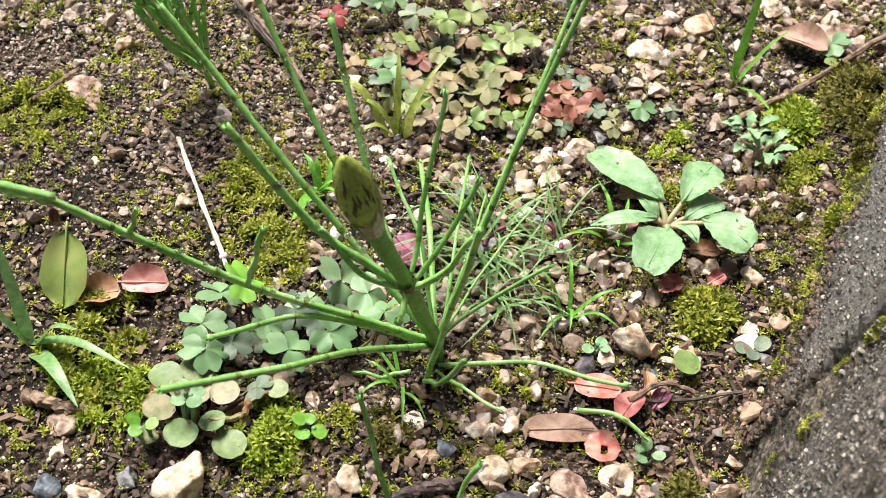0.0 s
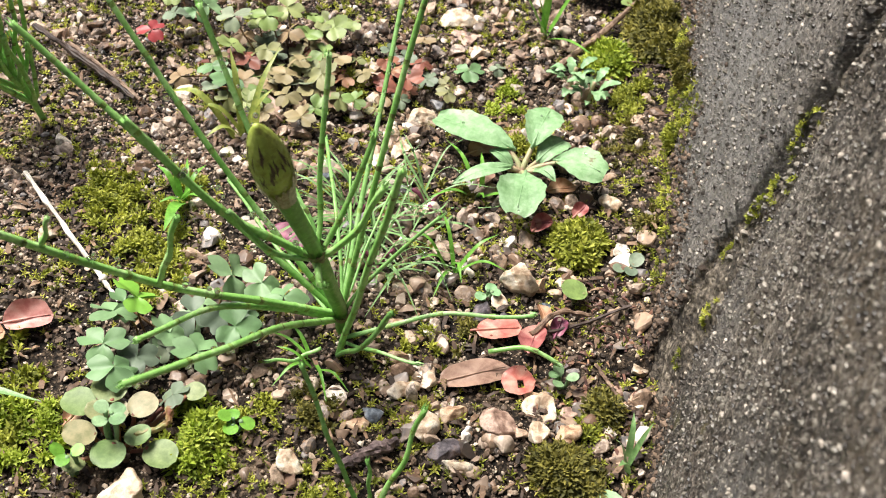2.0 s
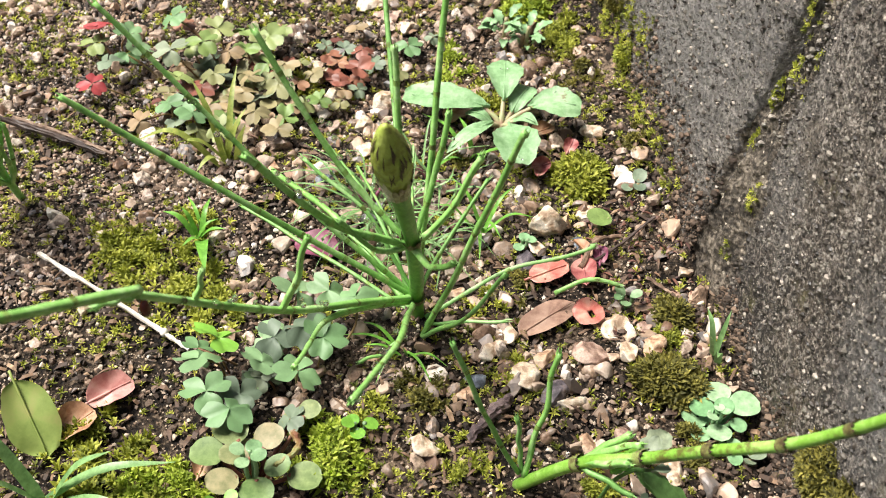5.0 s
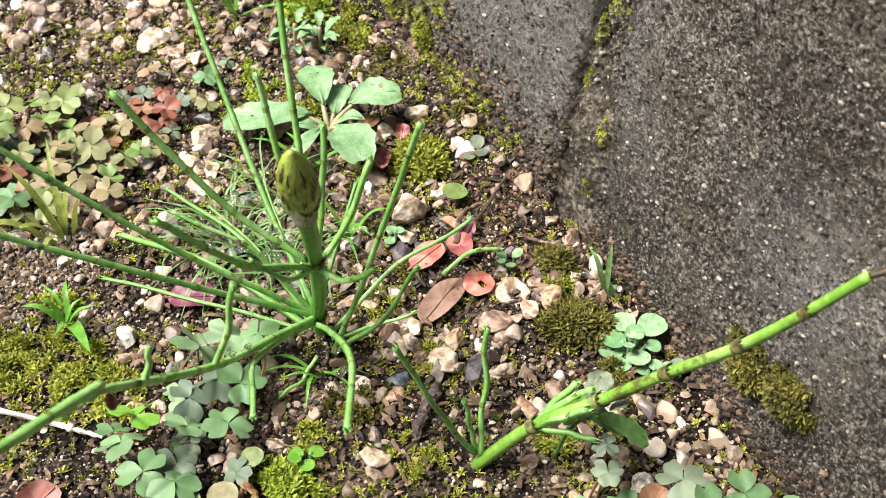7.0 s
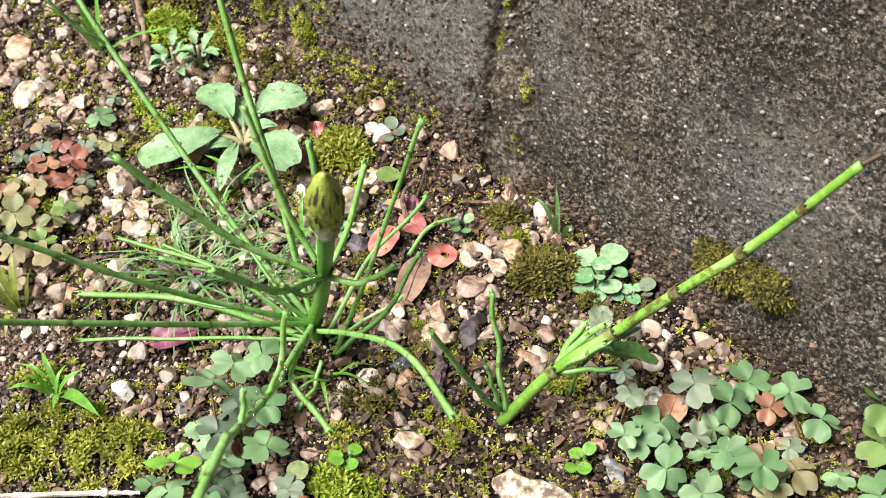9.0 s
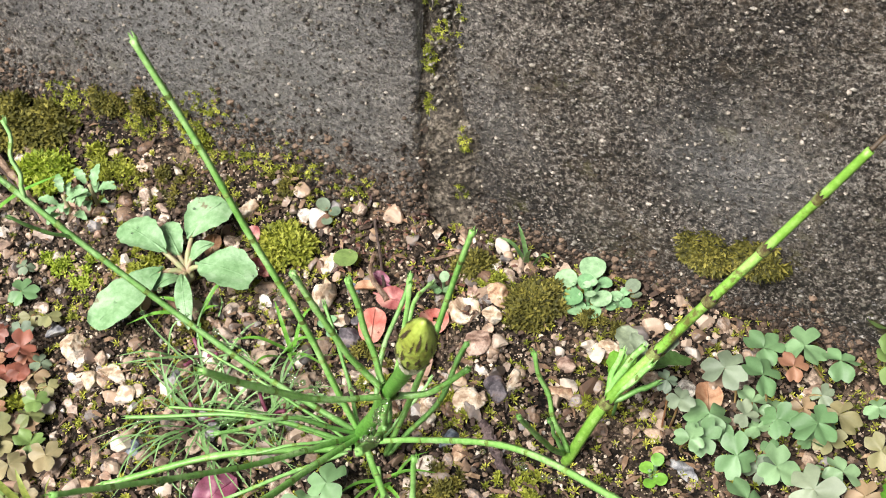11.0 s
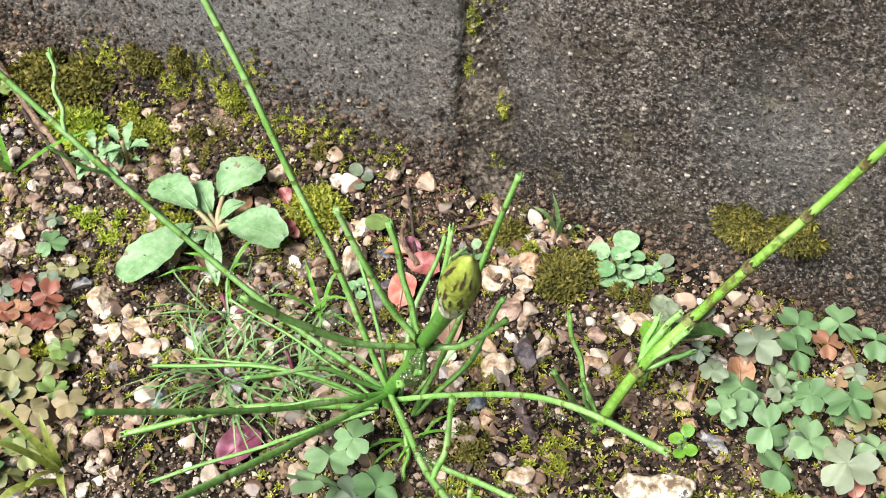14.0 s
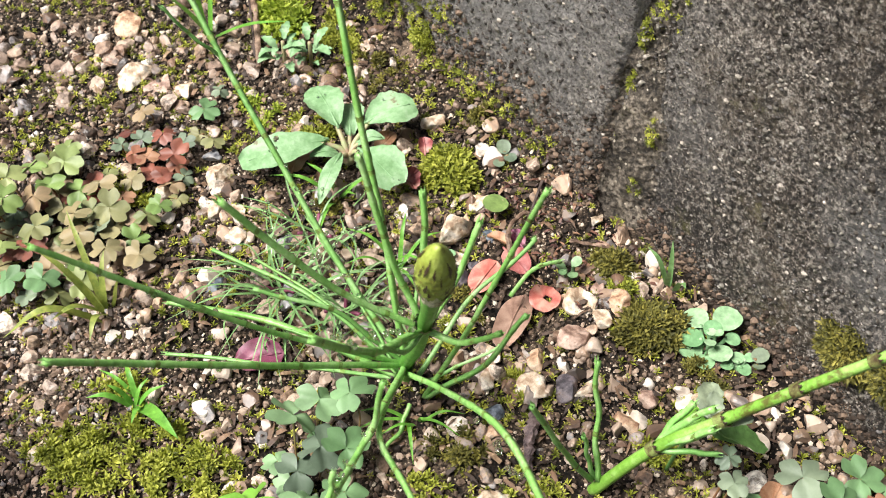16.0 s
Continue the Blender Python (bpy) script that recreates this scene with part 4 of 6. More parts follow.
def branch_piece(points, r0, r1, every=11.0, seed=0):
    """A thin jointed side branch, four-ridged, with small cups at its joints and at its tip."""
    r0, r1 = r0 * 0.75, r1 * 0.75
    line = spline(points, 8)
    d = np.concatenate([[0], np.cumsum(np.linalg.norm(np.diff(line, axis=0), axis=1))])
    n = max(12, int(d[-1] / 1.3))
    s = np.linspace(0, d[-1], n)
    line = np.stack([np.interp(s, d, line[:, k]) for k in range(3)], 1)
    wob = np.random.default_rng(seed).normal(size=(3, 3)) * 0.14
    line += np.sin(s[:, None] / d[-1] * np.array([5.0, 9.0, 14.0])) @ wob * np.clip(s / d[-1] * 4, 0, 1)[:, None]
    rad = np.interp(s, [0, d[-1]], [r0, r1])
    near = np.abs((s + seed * 3.1) % every - every / 2)
    rad = rad * (1 + 0.22 * np.clip(1 - near / 0.9, 0, 1))
    rad[-1] *= 1.15
    return tube(line, rad, 8, 0.28)


JOINT = material("branch_joint", [(0.2, (0.10, 0.12, 0.03)), (0.5, (0.19, 0.32, 0.06)), (0.8, (0.34, 0.5, 0.15))], 0.5, 700, 0.8, 0.3, blotch=300)


def add_branch(plant, origin, points, r0=1.0, r1=0.8, mat=BRANCH, seed=0, label=""):
    v, f = branch_piece(points, r0, r1, seed=seed)
    b = part("branch", mesh_of("branch", v - origin, f), mat, plant, label)
    ring = np.asarray(v).reshape(-1, 8, 3) if len(v) % 8 == 0 else np.asarray(v)[:len(v) // 8 * 8].reshape(-1, 8, 3)
    mid = ring.mean(1)
    gone = np.concatenate([[0], np.cumsum(np.linalg.norm(np.diff(mid, axis=0), axis=1))])
    for at in np.arange(9.0 + seed * 3.7 % 5, gone[-1] - 4, 12.0):
        i = int(np.argmin(np.abs(gone - at)))
        w = mid[min(i + 1, len(mid) - 1)] - mid[max(i - 1, 0)]
        w /= np.linalg.norm(w)
        rad = np.linalg.norm(ring[i, 0] - mid[i])
        cv, cf = tube([mid[i] - w * 0.5, mid[i], mid[i] + w * 0.5, mid[i] + w * 1.0], [rad * 0.9, rad * 1.03, rad * 1.08, rad * 1.14], 8, 0.25, False)
        part("joint_sheath", mesh_of("joint_sheath", cv - origin, cf), JOINT, b)
    r1 *= 0.75
    p, q = np.asarray(points[-1], float), np.asarray(points[-2], float)
    w = (p - q) / np.linalg.norm(p - q)
    tips = []
    a = np.cross(w, (0.2, 0.3, 0.9))
    a /= np.linalg.norm(a)
    c = np.cross(w, a)
    for k in range(4):
        o = a * math.cos(k * 1.571) + c * math.sin(k * 1.571)
        s = np.cross(w, o) * r1 * 0.5
        g = p - w * 0.6 + o * r1 * 0.95
        tips.append(([g - s, g + s, g + w * 1.9 - o * r1 * 0.2, g - o * 0.25 + w * 0.4], [(0, 1, 2), (0, 3, 1), (1, 3, 2), (2, 3, 0)]))
    tv, tf = joined(tips)
    part("branch_tip", mesh_of("branch_tip", tv - origin, tf, False), mat, b)
    return b


DROP_LINES = [((7, 0, 41), (-8, -29, 86)), ((-5, 2, 12), (-42.5, 14.6, 114.8)), ((-5, 2, 12), (-75, 0, 72)), ((-12, -28, 45), (-21, -60, 85)), ((-6, -30, 40), (-7, -67, 73)), ((26, -4, 40), (64, -17, 65)), ((7, 0, 41), (22, -32, 81)),
              ((8, -12, 26), (47, -50, 75))]


def main_horsetail():
    o = np.array((-6.0, 3.0, lie(-6, 3)))
    ob = thing("horsetail", *o, "green field horsetail with one cone on a leaning stem", "horsetail", "horsetails")
    low, node, neck, tip = np.array((-5, 2, 12.0)), np.array((7.5, -0.8, 43.0)), np.array((17.6, -5.0, 67.3)), np.array((23.6, -7.9, 87.6))
    line = spline([(-6.5, 3, -3), low, (1.5, 1, 27), node, (12.8, -2.8, 55.5), neck], 8)
    rad = np.interp(np.linspace(0, 1, len(line)), [0, 0.2, 0.6, 0.62, 0.9, 1], [1.6, 1.65, 1.75, 1.55, 1.85, 2.2])
    part("stem", mesh_of("stem", (lambda t: t[0] - o)(t := tube(line, rad, 20, 0.09)), t[1]), STEM, ob)
    sheath(low, node - low, 1.8, 4, 9, ob, o)
    sheath(node, neck - node, 1.8, 4.5, 9, ob, o, 1.12)
    # cone: scales in whorls round a slim egg shape
    ax = tip - neck
    lng = np.linalg.norm(ax)
    ax /= lng
    prof = lambda t: 3.75 * np.sin(np.pi * np.clip(0.10 + 0.893 * t, 0, 1)) ** 0.66
    ts = np.linspace(0, 1, 61)
    cv, cf = tube(neck + np.outer(ts * lng, ax), prof(ts) * 0.97, 52)
    mid = neck + np.outer(ts * lng, ax)
    for i in range(61):
        for k in range(52):
            row = ts[i] * 10.5
            cell = abs(math.sin(math.pi * row)) ** 0.6 * abs(math.sin(math.pi * (k / 4.0 + 0.5 * (int(row) % 2)))) ** 0.6
            cv[i * 52 + k] += (cv[i * 52 + k] - mid[i]) * 0.05 * (cell - 0.5)
    core = part("cone", mesh_of("cone", cv - o, cf), CONE, ob, "yellow-green egg-shaped cone with brown gaps")
    a = np.cross(ax, (0, 0, 1))
    a /= np.linalg.norm(a)
    b = np.cross(ax, a)
    r = np.random.default_rng(2)
    for k in range(30):
        th, t0 = k * 2.4, r.uniform(0.26, 0.66)
        out = a * math.cos(th) + b * math.sin(th)
        side = np.cross(ax, out)
        ring, wide, tall = [], r.uniform(0.5, 1.4), r.uniform(0.75, 1.25)
        for s, w in ((0.0, 0.0), (0.06, 0.18), (0.12, 0.3), (0.2, 0.14), (0.27, 0.0)):
            t = t0 + s * tall * 0.8
            base = neck + ax * t * lng + out * (prof(t) * 1.0 + 0.1) + side * r.normal() * 0.12
            ring.append((base, w * wide))
        v = [p - side * w for p, w in ring] + [p + side * w for p, w in ring[1:-1]]
        part("scale_gap", mesh_of("scale_gap", np.array(v) - o, [(0, 1, 5), (1, 2, 6, 5), (2, 3, 7, 6), (3, 4, 7)]), TEETH, core, "brown split between scales" if k == 0 else "")
    # papery fringe hugging the lower third of the cone
    fr = []
    for k in range(26):
        th, top = k * 2 * math.pi / 26 + r.normal() * 0.06, r.uniform(0.2, 0.42)
        out = a * math.cos(th) + b * math.sin(th)
        side = np.cross(ax, out)
        v = []
        for t, w in ((-0.06, 0.42), (0.06, 0.62), (0.5 * top, 0.66), (0.8 * top, 0.45), (top, 0.05)):
            c = neck + ax * t * lng + out * (max(prof(max(t, 0.0)), 2.1) + 0.16 + 0.1 * (k % 3))
            v += [c - side * w, c + side * w]
        fr.append((v, [(2 * j, 2 * j + 1, 2 * j + 3, 2 * j + 2) for j in range(4)]))
    fv, ff = joined(fr)
    part("cone_fringe", mesh_of("cone_fringe", fv - o, ff, False), FRINGE, core, "pale papery fringe under the cone")
    n2, n1 = node + (0, 0, -1.5), low
    # upper whorl
    for k, (p, r, m) in enumerate([((-10, -29.6, 85), 1.05, BRANCH), ((22, -32, 81), 1.15, BRANCH), ((-6, -3.6, 82), 0.95, BRANCH), ((-1.5, 7, 69), 0.95, BRANCH), ((9.2, 12.2, 67), 0.95, BRANCH), ((24, 5, 53), 1.0, BRANCH), ((16, -16, 58), 0.8, FADED)]):
        p = np.array(p, float)
        mid = n2 + (p - n2) * 0.45 + np.array((0, 0, -3.0)) + (p - n2) * (0.05, 0.05, 0)
        add_branch(ob, o, [n2, mid, p], r, r * 0.92, m, k)
    # lower whorl and branches from the crown
    for k, (pts, r, m) in enumerate([
        ([n1, (-19, 6.8, 57), (-42.5, 14.6, 114.8)], 1.05, BRANCH), ([n1, (-38, 0, 37), (-75, 0, 72), (-112, 1, 106)], 1.0, FADED),
        ([n1, (-12, -28, 45), (-21, -60, 85)], 1.1, BRANCH), ([n1, (-6, -30, 40), (-7, -67, 73.5)], 1.15, BRANCH),
        ([(0, 3, 4), (10, 9, 38), (22, 17.2, 82.5)], 1.0, BRANCH), ([(1, 3, 5), (12, 11, 24), (18, 17, 42)], 0.9, FADED),
        ([(-4, 4, 6), (-9, 24, 14), (-11, 44, 19)], 0.95, FADED),
        ([n1 + (1, -1, -1), (26, -4, 40), (44, -8, 53), (64, -17, 65)], 1.05, BRANCH), ([n1 + (1, -1, 0), (15, -18, 30), (39, -26, 44)], 0.95, BRANCH),
        ([n1, (8, -12, 26), (23, -28, 42), (47, -50, 75)], 1.1, BRANCH), ([(23, -28, 42), (25, -25, 52), (26, -22, 64)], 0.95, BRANCH),
        ([(47, -49, 76), (58, -60, 85), (72, -74, 97), (80, -83, 103)], 1.2, BRANCH), ([(47, -50, 75), (49, -53, 76), (50, -56, 76)], 1.0, BRANCH), ([(38, -42, 62), (38, -41, 66), (38, -40, 70)], 0.8, BRANCH),
        ([(-8, 1, 5), (-34, -14, 10), (-60, -30, 5)], 1.2, BRANCH), ([(-8, 2, 6), (-30, -6, 18), (-58, -16, 16)], 0.75, FADED),
        ([(-8, 1, 4), (-26, -20, 8), (-46, -38, 6)], 0.75, FADED), ([(-75, 0, 72), (-77, 3, 78), (-80, 8, 86)], 0.7, FADED), ([(-66, 0, 62), (-68, -5, 70), (-70, -9, 78)], 0.6, FADED),
        ([(0, -1, 5), (3, -6, 3), (5, -12, 2.5)], 0.8, BRANCH), ([n1, (-14, -8, 30), (-24, -22, 40)], 0.8, FADED), ([n1, (-10, 9, 24), (-20, 20, 34)], 0.7, FADED),
        ([(-3, 4, 5), (2, 14, 10), (4, 22, 12)], 0.7, FADED),
    ]):
        add_branch(ob, o, [np.asarray(q, float) for q in pts], r, r * 0.85, m, 20 + k)
    # low fan of half-dry branches sprawling over the grass
    for k, (x, y, h) in enumerate([(-52, -8, 12), (-50, 6, 20), (-28, -14, 16)]):
        e = np.array((x, y, h + lie(x, y)))
        s0 = np.array((-8.0, 1.0, 6.0 + k % 3 * 2))
        add_branch(ob, o, [s0, s0 + (e - s0) * 0.5 + (0, 1 - k % 3, 4 - k % 4), e], 0.55 + 0.05 * (k % 4), 0.42, FADED if k % 3 else BRANCH, 80 + k)
    r = np.random.default_rng(5)
    bv, bf = BALLS[2]
    for k in range(110):
        a, b = DROP_LINES[k % len(DROP_LINES)]
        t = r.uniform(0.15, 0.95)
        p = np.asarray(a, float) * (1 - t) + np.asarray(b, float) * t + (r.normal() * 0.6, r.normal() * 0.6, -0.6)
        part("rain_drop", mesh_of("rain_drop", bv * r.uniform(0.35, 0.75) + p - o, bf), WATER, ob, "clear rain drop" if k == 0 else "")
    # red-brown seed case clinging to the low branch
    v, f = BALLS[3]
    part("seed_case", mesh_of("seed_case", v * (0.95, 0.95, 1.9) + (48.2, -48.6, 72.8) - o, f), SEED_RED, ob, "small glossy dark red seed case")


main_horsetail()


def leaning_horsetail():
    o = np.array((40.0, 20.0, lie(40, 20)))
    ob = thing("horsetail", *o, "bare jointed horsetail stem leaning against the wall side", "horsetail", "horsetails")
    nodes = np.array([(39.5, 19, -1), (45.7, 29, 14.5), (53.5, 38.5, 26), (62.5, 47, 40), (71, 55, 52.5), (79, 60, 67), (86, 63.5, 81)], float)
    line = spline(nodes, 8)
    rad = np.interp(np.arange(len(line)), [0, 10, 20, 30, 48], [1.42, 1.38, 1.22, 1.12, 0.95])
    part("stem", mesh_of("stem", (lambda t: t[0] - o)(t := tube(line, rad, 20, 0.1)), t[1]), LEANING, ob)
    for k, r in zip(range(1, 6), (1.58, 1.5, 1.36, 1.24, 1.08)):
        sheath(nodes[k], nodes[k + 1] - nodes[k - 1], r, 3.6, 9, ob, o, 1.12)
    part("stem_tip", mesh_of("stem_tip", (lambda t: t[0] - o)(t := tube(spline([nodes[-1], (87, 65, 82), (88, 66.5, 83)], 4), [0.6] * 8 + [0.3], 8, 0.2)), t[1]), TEETH, ob, "dried brown broken tip")
    for k, (pts, r) in enumerate([([(40, 20, 3), (34, 24, 15), (29, 27, 30)], 0.9), ([(39, 19, 3), (37, 11, 22), (35, 4, 43)], 0.9), ([(39, 20, 3), (37, 19, 11), (36, 18, 19)], 0.75),
                                  ([(46, 29.5, 15), (47, 34.5, 20.5), (51, 39.5, 26.5)], 1.3), ([(46, 29.5, 15), (45.5, 34, 19), (46.5, 38.5, 24)], 1.2), ([(46, 29.5, 15), (50, 32.5, 20), (54, 36.5, 26)], 1.25), ([(46, 29, 15), (51, 33, 16.5), (55.5, 38, 16)], 0.95)]):
        add_branch(ob, o, [np.asarray(q, float) for q in pts], r, r * 0.85, BRANCH if k in (0, 3, 4, 5) else FADED, 60 + k)


leaning_horsetail()


def broken_branch():
    o = np.array((-10.0, 38.0, lie(-10, 38)))
    ob = thing("horsetail_branch", *o, "short broken green horsetail branch lying on brown leaf", "twig")
    add_branch(ob, o, [np.array(q, float) for q in ((-9.5, 36, 5), (-11, 44, 7.5), (-9.5, 52, 6))], 0.95, 0.8, BRANCH, 91)


broken_branch()


def far_horsetail(x, y, seed):
    r = np.random.default_rng(seed)
    o = np.array((x, y, lie(x, y)))
    ob = thing("horsetail", *o, "young bushy horsetail with many upright branches", "horsetail", "horsetails")
    top = o + (15, -13, 44)
    line = spline([o - (0, 0, 2), o + (4, -3, 14), o + (9, -8, 30), top], 6)
    part("stem", mesh_of("stem", (lambda t: t[0] - o)(t := tube(line, 1.0, 12, 0.12)), t[1]), BRANCH, ob)
    for lev, h in enumerate((6, 12, 18, 24, 30, 36)):
        c = o + (h * 0.3, -h * 0.25, h)
        for k in range(6):
            th = k * 1.05 + lev * 0.5 + r.normal() * 0.2
            lng = r.uniform(22, 36)
            e = c + (math.cos(th) * lng * 0.3 + 6, math.sin(th) * lng * 0.3 - 5, lng * 0.85)
            add_branch(ob, o, [c, c + (e - c) * 0.5 + (math.cos(th) * 1.5, math.sin(th) * 1.5, -1), e], 1.0, 0.85, BRANCH, lev * 7 + k)


far_horsetail(-62, -95, 4)


# ---- wood sorrel ----
_heart = [lamina(1, 1.12, obovate, heart_tip, 8, 9, curl, 0.13, 0.035, k, 0.03, 1.2) for k, curl in enumerate((0.10, 0.0, 0.2))]


def trefoil(size, fold, seed):
    r = np.random.default_rng(seed)
    pieces = []
    for k in range(3):
        v, f = _heart[(seed + k) % 3]
        pieces.append(turned((v * size * r.uniform(0.88, 1.1), f), (-fold + r.normal() * 7, r.normal() * 9, 120 * k + r.normal() * 7)))
    return joined(pieces)


_trefoils = [mesh_of("leaf", *trefoil(1.0, (4, 10, 18, -6)[k % 4], k)) for k in range(8)]


def sorrel(x, y, leaves, label, seed, group="wood sorrel clumps"):
    """A clump of three-leaflet leaves on thin stalks. leaves: x, y, height, radius of the leaf, material."""
    r = np.random.default_rng(seed)
    z0 = lie(x, y)
    ob = thing("wood_sorrel", x, y, z0, label, "clover", group)
    for k, (a, b, h, s, m) in enumerate(leaves):
        z = lie(a, b) + h * (0.85 if x > 50 else 1.0)
        key = "leaf_%s_%d" % (m.name, (seed + k) % 8)
        me = bpy.data.meshes.get(key)
        if me is None:
            me = _trefoils[(seed + k) % 8].copy()
            me.name = key
            me.materials.clear()
            me.materials.append(m)
        s = s * (0.8 if x > 50 else 0.83 if x > -70 else 0.82)
        lean = r.normal(size=2) * 9
        leaf = part("leaf", me, m, ob, at=pose((a - x) * MM, (b - y) * MM, (z - z0) * MM, 8 + lean[0], lean[1], r.random() * 360) @ Matrix.Diagonal((s, s, s, 1)))
        foot = np.array((a + (x - a) * r.uniform(0.15, 0.5) + r.normal(), b + (y - b) * r.uniform(0.15, 0.5) + r.normal(), 0.0))
        foot[2] = lie(foot[0], foot[1]) - 0.5
        c = np.array((x, y, z0))
        top = np.array((a, b, z - 0.15))
        v, f = tube(spline([foot - c, (foot + top) / 2 + (r.normal() * 1.2, r.normal() * 1.2, 1) - c, top - c], 5), 0.28, 6)
        part("stalk", mesh_of("stalk", v, f), STALK, ob)
    return ob


S, SB, SD, SX, SL, SR, SC = SORREL, SORREL_BRIGHT, SORREL_DULL, SORREL_TAN, SORREL_LIME, SORREL_RED, SORREL_CRIMSON
sorrel(5, -32, [(2, -43, 12, 8.2, SB), (-10, -25, 13, 8, S), (-7, -12, 11, 7.2, S), (-1, -24, 10, 8, SD), (7, -34, 9, 6.5, S), (15, -46, 10, 7, S), (11, -26, 10, 7.5, S), (21, -41, 11, 7.5, S), (14, -39, 7, 7, SD), (5, -48, 9, 7, S), (0, -31, 9, 7, SD), (-10, -18, 12, 7, S), (3, -20, 11, 7, S)],
       "clump of grey-green wood sorrel beneath the horsetail", 3)
sorrel(84, 42, [(68, 52, 12, 7.5, SD), (77, 53, 13, 7.5, S), (68, 40, 9, 8, S), (76, 43, 8, 5, SD), (83, 44, 9, 6, S), (92, 44, 13, 8, S), (77, 31, 10, 7.5, S), (86, 32, 9, 7, S), (82, 21, 10, 7.5, S), (95, 28, 12, 9, SD), (100, 36, 9, 6.5, S)],
       "dense clump of green wood sorrel by the wall", 8)
sorrel(100, 62, [(103, 74, 15, 9, SL), (93, 65, 10, 7, S), (84, 66, 10, 8, S), (75, 63, 8, 7, S), (106, 69, 9, 8, SL), (104, 56, 8, 5, S), (113, 56, 12, 8.5, S), (121, 54, 11, 8, SL), (128, 64, 10, 8, S), (96, 52, 6, 7, SX), (107, 46, 6, 6, SX)],
       "wood sorrel with lime leaves against the wall", 12)
sorrel(104, 26, [(106, 33, 6, 6.5, SX), (91, 18, 4, 5, SL), (112, 15, 6, 6, S)], "few yellowing wood sorrel leaves", 21)
sorrel(82, -8, [(82, -8, 6, 6.5, SD), (92, -12, 5, 5, S)], "small dull grey-green wood sorrel", 23)
sorrel(84, 60, [(83, 60, 9, 5.5, SR), (95, 22, 2, 4, SR)], "red wood sorrel leaves among green ones", 25)
sorrel(-104, -36, [(-108, -57, 12, 7, SD), (-99, -55, 9, 6, SL), (-111, -48, 12, 6.5, SL), (-118, -44, 11, 6.5, SL), (-110, -41, 9, 6.5, SX), (-112, -36, 8, 6, SL), (-116, -29, 9, 6.5, SL), (-101, -45, 8, 6.5, SX), (-99, -35, 8, 6, SX), (-95, -27, 8, 6.5, SX), (-105, -25, 7, 6, SX),
                   (-93, -37, 7, 6.5, SX), (-84, -34, 7, 6, SX), (-78, -28, 6, 6, SX), (-98, -49, 6, 6, SR), (-107, -30, 6, 6, SL), (-105, -36, 5, 6, SX), (-125, -79, 9, 7, SC), (-100, -79, 7, 5.5, SC), (-127, -57, 10, 6.5, S), (-112, -70, 8, 5.5, S), (-119, -32, 8, 6, SX), (-121, -37, 8, 6, SL), (-122, -26, 7, 6, SL), (-90, -22, 5, 5.5, SX), (-88, -42, 5, 6, SX), (-114, -52, 8, 6, SL)],
       "spreading wood sorrel patch turning lime and bronze", 30)
sorrel(-112, -3, [(-122, -3, 7, 5, SX), (-113, -2, 5, 5, SR), (-103, -4, 6, 6, SR), (-103, -17, 5, 5, SX), (-96, -9, 4, 5, SX), (-112, -12, 4, 5, SR)], "rusty red wood sorrel on the gravel", 33)
sorrel(-84, -52, [(-85, -51, 8, 6.5, S), (-91, -58, 7, 5.5, S)], "bluish green wood sorrel leaves", 35)
sorrel(-114, -72, [(-108, -75, 9, 6, SD), (-114, -67, 9, 6, S), (-122, -70, 8, 6, S), (-120, -80, 7, 6, SL)], "wood sorrel at the far edge", 37)
sorrel(-172, 52, [(-172, 52, 6, 7, S), (-165, 56, 5, 6, SL)], "small wood sorrel near the wall", 39)
sorrel(-117, 14, [(-115, 12, 4, 6, S), (-120, 20, 3, 4, SD)], "small sorrel seedling in the gravel", 41)
sorrel(62, 36, [(61, 38, 16, 5, SD), (68, 33, 10, 6, S), (57, 40, 20, 4, SD), (70, 38, 7, 6, S), (66, 30, 13, 5, S)], "sorrel leaves twined round the leaning horsetail", 43)


_r = np.random.default_rng(91)
sorrel(-102, -34, [(-101 + _r.normal() * 13, -40 + _r.normal() * 13, _r.uniform(2.5, 6), _r.uniform(4.2, 6), (SX, SX, SD, SR, SL, SX)[k % 6]) for k in range(46)], "low bronzed wood sorrel leaves under the patch", 95)
sorrel(-110, -6, [(-110 + _r.normal() * 9, -6 + _r.normal() * 7, _r.uniform(1.5, 4), _r.uniform(3.5, 5), (SR, SX, SR, SD)[k % 4]) for k in range(17)], "low brown and rusty sorrel leaves on gravel", 97)
sorrel(86, 44, [(86 + _r.normal() * 10, 42 + _r.normal() * 9, _r.uniform(3, 7), _r.uniform(4, 6), (S, SD, SX, S)[k % 4]) for k in range(13)], "low shaded sorrel leaves by the wall", 99)
sorrel(4, -34, [(5 + _r.normal() * 9, -34 + _r.normal() * 8, _r.uniform(3, 6), _r.uniform(4, 6), (S, SD, S, SD)[k % 4]) for k in range(9)], "low grey-green sorrel leaves beneath the horsetail", 101)


